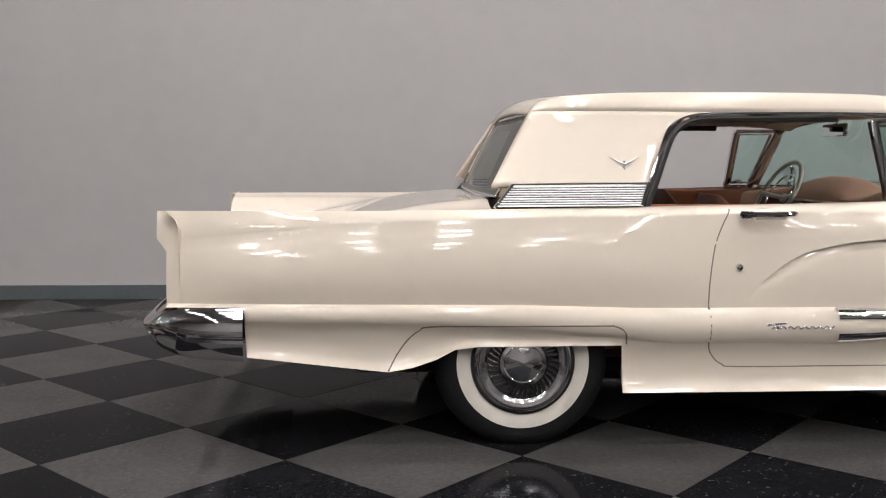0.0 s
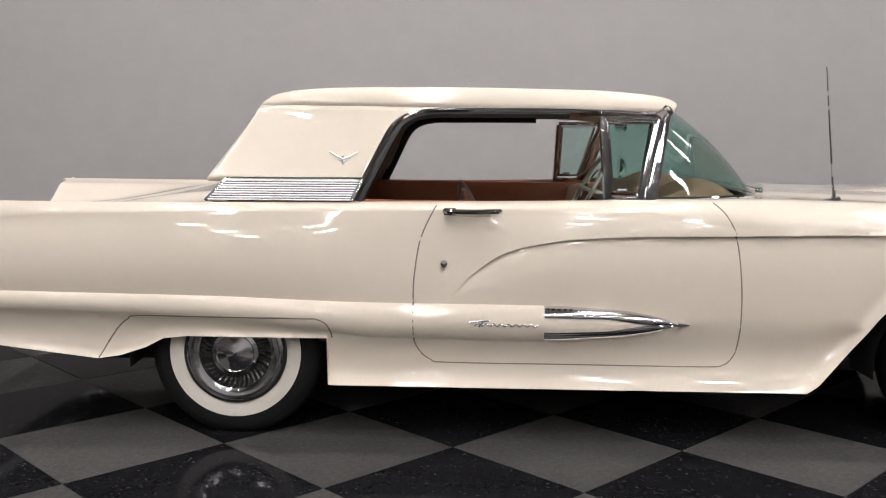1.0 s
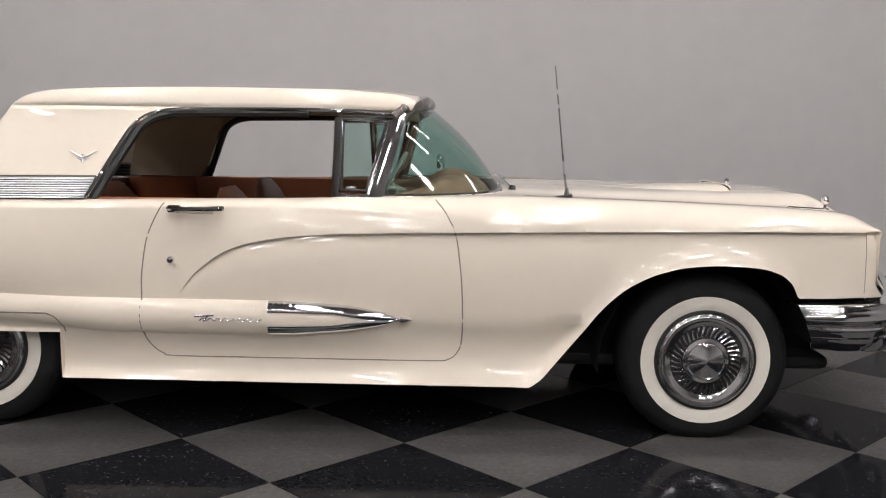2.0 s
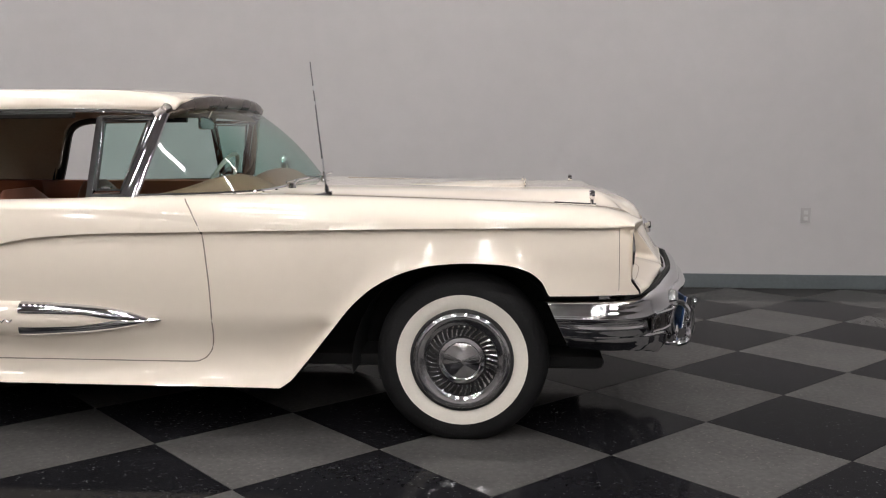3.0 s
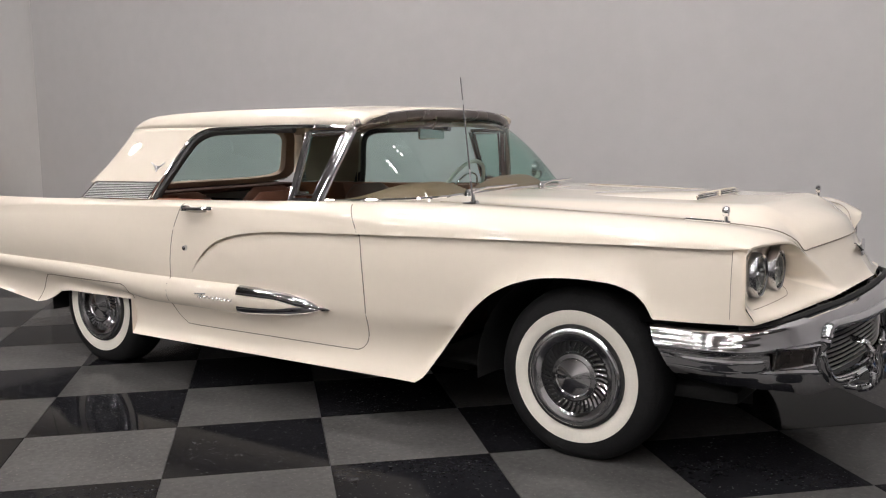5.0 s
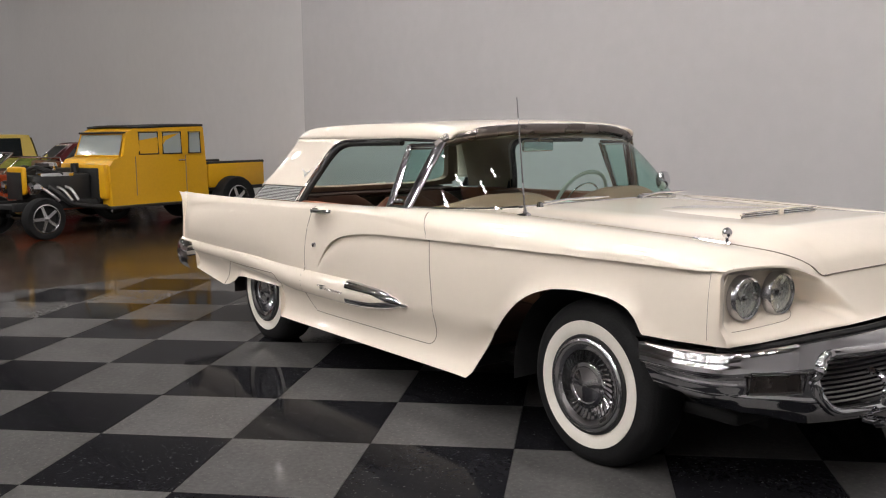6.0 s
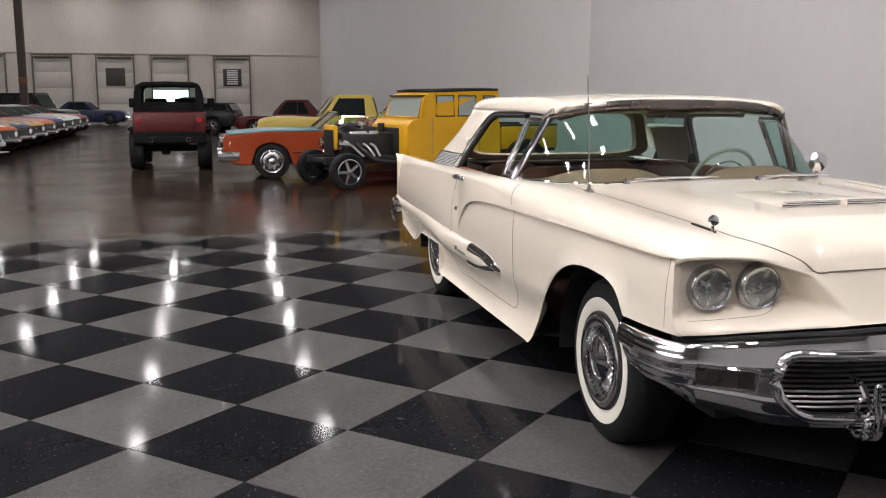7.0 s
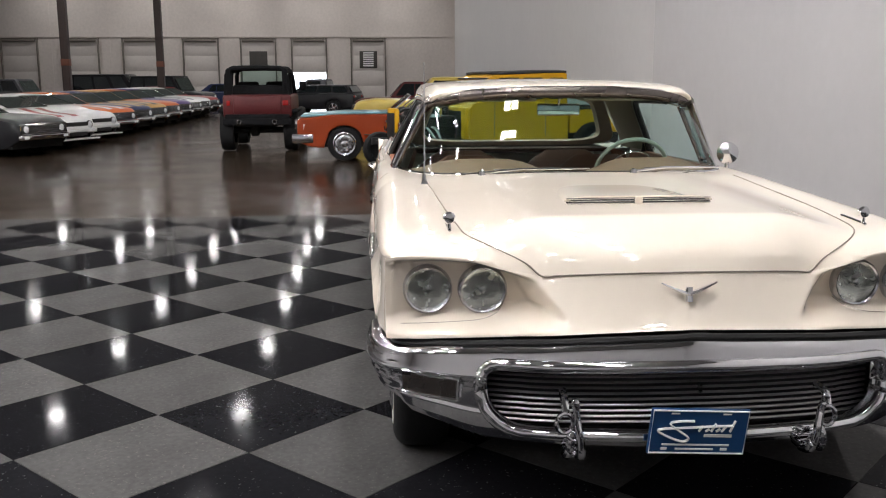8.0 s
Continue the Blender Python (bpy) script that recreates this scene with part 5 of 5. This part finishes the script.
    if kind != "modern":
        grille = part("grille", Shape().box(hl - .10, hl + .006, -hw * .76, hw * .76, fz - .15, fz + .045, .012), BLACK_TRIM, ob)
        for k in range(4):
            part("grille_bar", Shape().tube([(hl + .008, -hw * .44, fz - .12 + .045 * k), (hl + .008, hw * .44, fz - .12 + .045 * k)], .006, 5), DULL_CHROME, grille)
        part("grille_surround", Shape().tube([(hl + .004, -hw * .77, fz - .155), (hl + .004, hw * .77, fz - .155), (hl - .01, hw * .77, fz + .05), (hl - .01, -hw * .77, fz + .05)], .012, 6, closed=True), CHROME if kind != "open" else DULL_CHROME, grille)
    if kind == "modern":
        part("grille", Shape().box(hl - .08, hl + .006, -hw * .70, hw * .70, fz - .08, fz + .02, .012), BLACK_TRIM, ob)
        part("lower_intake", Shape().box(hl - .05, hl + .066, -hw * .40, hw * .40, .30, .39, .012), BLACK_TRIM, ob)
        part("chin_spoiler", Shape().box(hl - .30, hl + .10, -hw * .86, hw * .86, .20, .235, .012), color, ob)
    for s in (-1, 1):
        lamp = part("headlamp", Shape().lathe([(.001, .03), (.06, .022), (.082, .004), (.082, -.05)], 18, "x", (hl - .004, s * hw * .60, fz - .05)), LAMP_LENS, ob)
        part("lamp_ring", Shape().lathe([(.080, .002), (.088, .014), (.096, 0), (.096, -.05)], 18, "x", (hl - .004, s * hw * .60, fz - .05)), CHROME, lamp)
        part("indicator", Shape().box(hl + .03, hl + .068, s * hw * .66 - .07, s * hw * .66 + .07, .385, .445, .01), LAMP_LENS, ob)
        part("door_seam", Shape().tube([(hood_end - .02, s * (hw * .995 + .001), belt - .10), (hood_end - .02, s * (hw + .001), .34)], .005, 5), SEAM, ob)
        part("tail_lamp", Shape().box(-hl - .008, -hl + .05, s * hw * .62 - .16, s * hw * .62 + .16, tail_z - .22, tail_z - .12, .01), TAIL_LENS, ob)
    part("front_bumper", Shape().box(hl - .08, hl + .06, -hw * .82, hw * .82, .36, .47, .03), CHROME if kind in ("muscle", "open", "pickup") else color, ob)
    part("rear_bumper", Shape().box(-hl - .05, -hl + .08, -hw * .84, hw * .84, .40, .52, .03), CHROME if kind in ("muscle", "open", "pickup") else color, ob)
    if stripe:
        for s in (-1, 1):
            rows = []
            for k in range(13):
                x = hood_end + .05 + (hl - .15 - hood_end - .05) * k / 12
                rows.append([(x, s * (.14 + w), curve(tops, x) + .019) for w in (0, .22)])
            part("stripe", Shape().grid(rows), stripe, ob)
    for cx in (fx, rx):
        for s in (-1, 1):
            road_wheel(ob, cx, s * (hw - .13), r, .23, s)
    return ob


# the row along the aisle, noses out
ROW = [("black coupe with bright headlamps in a row of cars", BLACK_PAINT, "muscle", None), ("white sports car with broad red stripes", WHITE, "modern", RED), ("white modern coupe with a black grille", WHITE, "modern", None),
       ("red and white muscle car with a dark grille", BRIGHT_ORANGE, "muscle", WHITE), ("navy muscle car with gold stripes", NAVY, "muscle", GOLD), ("gold muscle car with black stripes", GOLD, "muscle", BLACK_PAINT),
       ("bright orange muscle car with a dark grille", BRIGHT_ORANGE, "muscle", None), ("purple muscle car with chrome bumper", PURPLE, "muscle", None), ("white muscle car with blue stripes", WHITE, "muscle", NAVY),
       ("white coupe with a chrome bumper", WHITE, "muscle", None), ("red coupe at the end of the row", RED, "muscle", None)]
for k, (label, color, kind, stripe) in enumerate(ROW):
    x = -11.7 - 1.70 * k
    y = -7.62 + .01 * k
    generic_car(label, pose(x, y, 0, 0, 0, 67), color, 4.6, 1.78, 1.25, kind, stripe, group="row of parked cars", scale=.83)

# darker vehicles behind them
for x, y, rz, kind, color, label, size in ((-33.0, -8.2, 70, "suv", BLACK_PAINT, "black off-road wagon parked at the back", (4.6, 1.85, 1.9)), (-36.0, -11.2, 80, "van", BLACK_PAINT, "dark van parked at the back", (4.9, 1.9, 2.0)),
                                           (-33.5, -14.6, 75, "suv", GREY_PAINT, "dark grey wagon parked at the back", (4.6, 1.85, 1.75)), (-30.0, -17.5, 80, "modern", BLACK_PAINT, "black saloon parked at the back", (4.6, 1.8, 1.45)),
                                           (-24.5, -15.4, 75, "suv", BLACK_PAINT, "black wagon parked behind the row", (4.6, 1.85, 1.75)), (-40.0, -7.0, 85, "muscle", NAVY, "dark blue coupe at the back of the hall", (4.7, 1.8, 1.4)),
                                           (-28.0, -1.9, 250, "suv", BLACK_PAINT, "dark blue wagon beside the aisle", (4.0, 1.65, 1.45)), (-31.5, -2.3, 255, "pickup", GREY_PAINT, "grey classic pickup truck", (4.7, 1.8, 1.7)),
                                           (-27.0, 1.2, 260, "muscle", DARK_RED, "dark red classic coupe", (4.6, 1.8, 1.6)), (-21.0, 2.2, 262, "muscle", RED, "red classic coupe by the white wall", (4.6, 1.8, 1.45))):
    generic_car(label, pose(x, y, 0, 0, 0, rz), color, *size, kind=kind, group="cars at the back", scale=.76)

# yellow classic pickup, and the dark red coupe beside it
generic_car("pale yellow classic pickup with a rounded cab", pose(-15.6, 1.55, 0, 0, 0, 268), PALE_YELLOW, 4.6, 1.75, 1.62, "pickup", group="cars along the white wall", scale=.85)
generic_car("dark red classic coupe by the white wall", pose(-13.0, 2.4, 0, 0, 0, 268), DARK_RED, 4.6, 1.75, 1.42, "muscle", group="cars along the white wall", scale=.85)

# orange convertible
conv = generic_car("burnt orange open convertible with chrome hubcaps, pale blue along the bonnet top", pose(-9.95, .86, 0, 0, 0, 270), ORANGE, 4.7, 1.62, 1.22, "open", group="cars along the white wall", scale=.88)
# thin sheet of even pale blue over the bonnet top
part("bonnet_panel", Shape().grid([[(x, y, .915 - .055 * smoothstep(1.5, 2.3, x) + .014 * (1 - (y / .7) ** 2)) for y in (-.76, -.6, -.3, 0, .3, .6, .76)] for x in (.55, 1.0, 1.5, 2.0, 2.28)]), TEAL, conv, "pale blue bonnet top", solid=.03)
for s in (-1, 1):
    part("side_strip", Shape().tube([(-2.2, s * .808, .50), (0, s * .815, .50), (1.1, s * .812, .50)], .010, 6), CHROME, conv)
    cap = part("hubcap", Shape().lathe([(.001, s * .040), (.05, s * .038), (.065, s * .028), (.12, s * .032), (.165, s * .030), (.180, s * .018), (.205, s * .026), (.222, s * .016), (.228, -s * .01)], 28, "y", (1.47, s * .80, .325)), DULL_CHROME, conv, "chrome hubcap")
    for k in range(12):
        a = math.tau * k / 12
        part("rib", Shape().tube([(1.47 + .07 * math.cos(a), s * .834, .325 + .07 * math.sin(a)), (1.47 + .16 * math.cos(a), s * .834, .325 + .16 * math.sin(a))], .004, 5), DULL_CHROME, cap)
    part("side_marker", Shape().box(2.08, 2.24, s * .775 - .008, s * .775 + .008, .60, .70, .006), LAMP_LENS, conv, "pale side lamp")
    part("side_glass", Shape().add([(.30, s * .72, .89), (-.55, s * .74, .89), (-.50, s * .66, 1.12), (.12, s * .62, 1.14)], [(0, 1, 2, 3)]), GLASS, conv)
    part("glass_frame", Shape().tube([(.42, s * .74, .88), (.10, s * .63, 1.15), (-.52, s * .67, 1.13), (-.58, s * .75, .88)], .014, 6), CHROME, conv)
    part("headlamp_door", Shape().box(2.30, 2.40, s * .60 - .16, s * .60 + .16, .60, .80, .02), CHROME, conv)
    part("bumper_end", Shape().box(2.05, 2.46, s * .74 - .06, s * .74 + .06, .34, .52, .03), CHROME, conv)
part("grille", Shape().box(2.33, 2.40, -.44, .44, .56, .80, .02), DULL_CHROME, conv)
for k in range(5):
    part("grille_bar", Shape().tube([(2.405, -.43, .60 + .042 * k), (2.405, .43, .60 + .042 * k)], .008, 6), CHROME, conv)

# dark red off-road wagon with its soft top, seen from behind
OFFROAD_RED = mat("worn_dark_red_paint", (0.090, 0.007, 0.008), 0.55, coat=0.15, vary=0.12, scale=4.0)
MATT_BLACK = mat("dusty_black_canvas", (0.012, 0.012, 0.013), 0.9, vary=0.25, scale=6.0, bump=0.2, spec=0.12)
offroader = thing("off_road_car", "dark red open off-roader with a black soft top and big tyres", "car", pose(-12.7, -2.12, 0, 0, 0, 180))
part("tub", Shape().box(-1.25, .45, -.64, .64, .64, 1.06, .05), OFFROAD_RED, offroader)
part("bonnet", Shape().box(.45, 1.55, -.52, .52, .70, 1.05, .05), OFFROAD_RED, offroader)
part("tailgate", Shape().box(-1.285, -1.25, -.44, .44, .70, 1.03, .02), OFFROAD_RED, offroader)
soft_top = part("soft_top", Shape().grid([[(x, y, 1.585 + .03 * (1 - (y / .5) ** 2) - .02 * abs((x + .5) / .7) ** 3 - (.10 if abs(y) > .5 else 0)) for y in (-.57, -.50, -.25, 0, .25, .50, .57)] for x in (-1.20, -1.0, -.5, 0, .16)]), MATT_BLACK, offroader, "black canvas top on a roll cage", solid=.02)
for x, z, r in ((-1.16, 1.55, .045), (-.5, 1.56, .032), (.12, 1.54, .04)):
    lean = .22 if x > 0 else 0
    part("roll_bar", Shape().tube([(x + lean, -.58, 1.05), (x + lean * .2, -.555, z - .14), (x, -.52, z - .04), (x, -.44, z), (x, 0, z + .012), (x, .44, z), (x, .52, z - .04), (x + lean * .2, .555, z - .14), (x + lean, .58, 1.05)], r, 8), MATT_BLACK, offroader)
for s in (-1, 1):
    part("rear_curtain", Shape().box(-1.20, -1.17, s * .52 - .05, s * .52 + .05, 1.05, 1.52, .012), MATT_BLACK, soft_top)
    part("door_mirror", Shape().box(.30, .36, s * .74 - .07, s * .74 + .07, 1.12, 1.30, .02).tube([(.33, s * .58, 1.10), (.33, s * .70, 1.18)], .012, 6), MATT_BLACK, offroader)
part("rear_bench", Shape().box(-.95, -.80, -.50, .50, .75, 1.24, .06), MATT_BLACK, offroader)
part("windscreen", Shape().add([(.33, -.52, 1.1), (.33, .52, 1.1), (.12, .48, 1.52), (.12, -.48, 1.52)], [(0, 1, 2, 3)]), GLASS, offroader)
for s in (-1, 1):
    part("seat", Shape().box(-.35, -.18, s * .27 - .20, s * .27 + .20, .8, 1.30, .05), MATT_BLACK, offroader)
    part("tail_lamp", Shape().box(-1.28, -1.24, s * .54 - .045, s * .52 + .045, .86, .96, .01), TAIL_LENS, offroader)
    part("shackle", Shape().tube([(-1.37, s * .33 + .04 * math.cos(a), .56 + .04 * math.sin(a)) for a in [math.tau * k / 12 for k in range(12)]], .012, 6, closed=True), CHROME, offroader)
    part("fender", Shape().box(-1.2, -.35, s * .66 - .08, s * .66 + .08, .72, .78, .02), MATT_BLACK, offroader)
    for x in (-.85, 1.0):
        road_wheel(offroader, x, s * .60, .385, .26, s, MATT_BLACK)
part("rear_bumper", Shape().box(-1.36, -1.26, -.64, .64, .50, .62, .02), MATT_BLACK, offroader)
part("skid_plate", Shape().box(-1.30, -1.22, -.60, .60, .58, .70, .02), MATT_BLACK, offroader)
part("axle", Shape().tube([(-.85, -.55, .385), (-.85, .55, .385)], .06, 10).lathe([(.001, -.13), (.12, -.06), (.12, .06), (.001, .13)], 16, "y", (-.85, .1, .385)), BLACK, offroader)
part("chassis", Shape().box(-1.2, 1.5, -.35, .35, .46, .63, .02), BLACK, offroader)

# opaque panes; the pale colour stands in for the bright white wall seen through them
CAB_GLASS = mat("cab_glass_wall_pale", (0.36, 0.40, 0.385), 0.08, coat=1.0)
# yellow hot-rod pickup with a bare engine; its origin is on the ground under the front axle
rod = thing("pickup_truck", "yellow hot-rod crew-cab pickup with an exposed engine", "truck", pose(-7.72, .33, 0, 0, 0, -73.7) @ Matrix.Scale(.90, 4))
CW = .66
cab = Shape()
prof = [(-1.14, .40), (-1.12, 1.00), (-1.20, 1.10), (-1.36, 1.14), (-1.47, 1.50), (-1.60, 1.57), (-2.84, 1.62), (-2.93, 1.58), (-2.96, .40)]
for s in (-1, 1):
    cab.add([(x, s * CW * (1 if z < 1.15 else .93), z) for x, z in prof], [tuple(range(len(prof)))])
cab.grid([[(x, s * CW * (1 if z < 1.15 else .93), z) for s in (-1, -.5, 0, .5, 1)] for x, z in prof])
part("cab", cab, YELLOW, rod, angle=30)
part("cowl_side", Shape().box(-1.18, -1.06, -CW * .92, CW * .92, .50, 1.04, .05), YELLOW, rod)
part("roof_top", Shape().grid([[(x, y, 1.60 + .02 * (1 - (y / .62) ** 2) + .028 * smoothstep(-1.6, -2.8, x) + .005) for y in (-.62, -.3, 0, .3, .62)] for x in (-1.58, -1.96, -2.4, -2.92)]), BLACK_TRIM, rod, "black fabric roof", solid=.035)
part("sun_visor", Shape().box(-1.54, -1.40, -.58, .58, 1.49, 1.52, .01), BLACK_TRIM, rod)
part("windscreen", Shape().add([(-1.345, -.58, 1.16), (-1.345, .58, 1.16), (-1.445, .55, 1.48), (-1.445, -.55, 1.48)], [(0, 1, 2, 3)]), CAB_GLASS, rod)
part("windscreen_frame", Shape().tube([(-1.34, -.60, 1.15), (-1.34, .60, 1.15), (-1.45, .57, 1.49), (-1.45, -.57, 1.49)], .018, 6, closed=True), YELLOW, rod)
for s in (-1, 1):
    for x0, x1 in ((-1.66, -2.02), (-2.10, -2.46), (-2.60, -2.84)):
        pane_y = s * (CW * .945 + .006)
        w = part("side_window", Shape().add([(x0, pane_y + s * .012, 1.18), (x1, pane_y + s * .012, 1.18), (x1, pane_y - s * .004, 1.50), (x0 - .02, pane_y - s * .004, 1.50)], [(0, 1, 2, 3)]), CAB_GLASS, rod)
        part("window_frame", Shape().tube([(x0, pane_y + s * .014, 1.17), (x1, pane_y + s * .014, 1.17), (x1, pane_y - s * .002, 1.51), (x0 - .02, pane_y - s * .002, 1.51)], .014, 6, closed=True), BLACK_TRIM, w)
    for x in (-1.58, -2.52):
        part("door_seam", Shape().tube([(x, s * (CW + .002), .54), (x, s * (CW + .002), 1.14)], .006, 5), SEAM, rod)
    part("door_handle", Shape().tube([(-2.36, s * (CW + .03), 1.06), (-2.48, s * (CW + .03), 1.06)], .012, 6), CHROME, rod)
    part("running_board", Shape().box(-2.97, -1.05, s * .72 - .07, s * .72 + .07, .36, .40, .01), BLACK_TRIM, rod)
    part("frame_rail", Shape().box(-4.1, .25, s * .36 - .05, s * .36 + .05, .40, .52, .01), BLACK, rod)
    part("headlamp", Shape().lathe([(.001, .09), (.09, .08), (.10, .02), (.05, -.08), (.001, -.1)], 16, "x", (-.08, s * .40, .72)), CHROME, rod)
    part("exhaust_header", Shape().tube(spread([(-.35, s * .30, .74), (-.42, s * .45, .62), (-.60, s * .50, .46), (-1.2, s * .50, .38)], 4), .035, 8), BLACK_TRIM, rod)
    for k in range(4):
        part("exhaust_header", Shape().tube(spread([(-.22 - .13 * k, s * .22, .72), (-.26 - .13 * k, s * .36, .68), (-.40 - .10 * k, s * .46, .52)], 4), .022, 8), GRILLE_METAL, rod)
    road_wheel(rod, 0, s * .70, .30, .20, s, ALLOY, .70)
    road_wheel(rod, -3.45, s * .70, .38, .30, s, ALLOY, .60)
    part("bed_side", Shape().box(-4.2, -3.0, s * .60 - .03, s * .60 + .03, .58, .98, .015), YELLOW, rod)
    part("bed_rail", Shape().tube([(-4.22, s * .60, .985), (-3.0, s * .60, .985)], .03, 8), BLACK_TRIM, rod)
part("bed_floor", Shape().box(-4.2, -2.98, -.60, .60, .52, .60, .01), BLACK_TRIM, rod)
part("tailgate", Shape().box(-4.24, -4.2, -.60, .60, .56, .98, .01), YELLOW, rod)
part("grille_shell", Shape().box(-.07, .02, -.22, .22, .62, 1.03, .04), YELLOW, rod, "yellow radiator shell")
part("radiator", Shape().box(.018, .026, -.20, .20, .55, .95, .004), BLACK_TRIM, rod)
eng = part("engine", Shape().box(-1.05, -.12, -.27, .27, .44, .90, .05), BLACK_TRIM, rod, "dark engine block")
part("valve_cover", Shape().box(-.78, -.24, -.26, -.12, .84, .93, .02), CHROME, eng)
part("valve_cover", Shape().box(-.78, -.24, .12, .26, .84, .93, .02), CHROME, eng)
part("air_cleaner", Shape().lathe([(.001, 1.08), (.15, 1.07), (.17, 1.02), (.15, .96), (.05, .93)], 20, "z", (-.48, 0, 0)), CHROME, eng)
part("firewall", Shape().box(-1.10, -1.05, -.46, .46, .46, .98, .02), BLACK_TRIM, eng)
part("intake", Shape().box(-.80, -.24, -.13, .13, .88, .99, .03), BLACK_TRIM, eng)
part("fan", Shape().lathe([(.001, .02), (.19, .012), (.19, -.012), (.001, -.02)], 20, "x", (-.12, 0, .74)), BLACK, eng)
part("distributor", Shape().tube([(-.95, 0, .88), (-.95, 0, 1.05)], .06, 10), BLACK_TRIM, eng)
for s in (-1, 1):
    part("hose", Shape().tube(spread([(-.06, s * .12, .95), (-.22, s * .16, 1.02), (-.40, s * .20, .96), (-.6, s * .24, .90)], 4), .028, 8), BLACK_TRIM, eng)
part("front_axle", Shape().tube([(0, -.62, .30), (0, .62, .30)], .035, 8), CHROME, rod)
part("rear_axle", Shape().tube([(-3.45, -.6, .38), (-3.45, .6, .38)], .06, 8), BLACK, rod)
part("cross_member", Shape().box(-3.3, .2, -.36, .36, .42, .48, .01), BLACK, rod)

# ---- checker tiles, laid on the diagonal ----
D = 0.8621
T_HALF = D / 2 - 0.0012
TILE_EDGE = -3.10     # the field is cut off straight here


def tile_mesh(name, material):
    s = Shape()
    h, b = T_HALF, T_HALF - 0.0015
    s.add([(-b, 0, 0), (0, -b, 0), (b, 0, 0), (0, b, 0), (-h, 0, -0.004), (0, -h, -0.004), (h, 0, -0.004), (0, h, -0.004)],
          [(0, 1, 2, 3), (0, 4, 5, 1), (1, 5, 6, 2), (2, 6, 7, 3), (3, 7, 4, 0)])
    me = s.mesh(name, False)
    me.materials.append(material)
    return me


tiled = tagged(part("tile_floor", Shape().box(TILE_EDGE, 12.0, -9.5, Y1 - 0.015, -0.02, -0.0045), BLACK, smooth=False), "black and grey checker vinyl tiles laid on the diagonal", "floor", kind="structure")
tile_l, tile_d = tile_mesh("tile", TILE_LIGHT), tile_mesh("tile", TILE_DARK)


def cut_tile_mesh(material, cut):
    """A tile whose far corner is cut off at the edge of the field."""
    h, b = T_HALF, T_HALF - 0.0015
    rings = []
    for r, z in ((b, 0), (h, -0.004)):
        rings.append([(r, 0, z), (0, r, z), (-cut, r - cut, z), (-cut, cut - r, z), (0, -r, z)])
    me = Shape().add(rings[0] + rings[1], [tuple(range(5))] + [(k, k + 5, (k + 1) % 5 + 5, (k + 1) % 5) for k in range(5)]).mesh("tile", False)
    me.materials.append(material)
    return me


tile_cut = cut_tile_mesh(TILE_LIGHT, -TILE_EDGE - 3.5 * D)
rest = {0: Shape(), 1: Shape()}
rng = random.Random(4)
for a in range(-10, 30):
    for b in range(-24, 10):
        i, j = a / 2, b / 2
        if (a + b) % 2 == 0:
            continue
        x, y = i * D, j * D
        if y + T_HALF > Y1 - 0.01 or y < -9 or x < -3.1 or x > 11.6:
            continue
        dark = b % 2 != 0
        if a == -7:
            ob = new("tile", tile_cut)
            ob.location = (x, y, 0)
            ob.parent = tiled
            continue
        if -3.5 < x < 7.2 and -4.0 < y < 3.6:
            ob = new("tile", tile_d if dark else tile_l)
            ob.location = (x, y, rng.uniform(-0.0006, 0.0006))
            ob.rotation_euler = (rng.uniform(-0.0006, 0.0006), rng.uniform(-0.0006, 0.0006), rng.uniform(-0.0015, 0.0015))
            ob.parent = tiled
        else:
            me = tile_d if dark else tile_l
            rest[int(dark)].add([(v.co.x + x, v.co.y + y, v.co.z) for v in me.vertices], [list(p.vertices) for p in me.polygons])
for dark in (0, 1):
    tagged(part("tile_field", rest[dark], TILE_DARK if dark else TILE_LIGHT, tiled, smooth=False), kind="stuff")
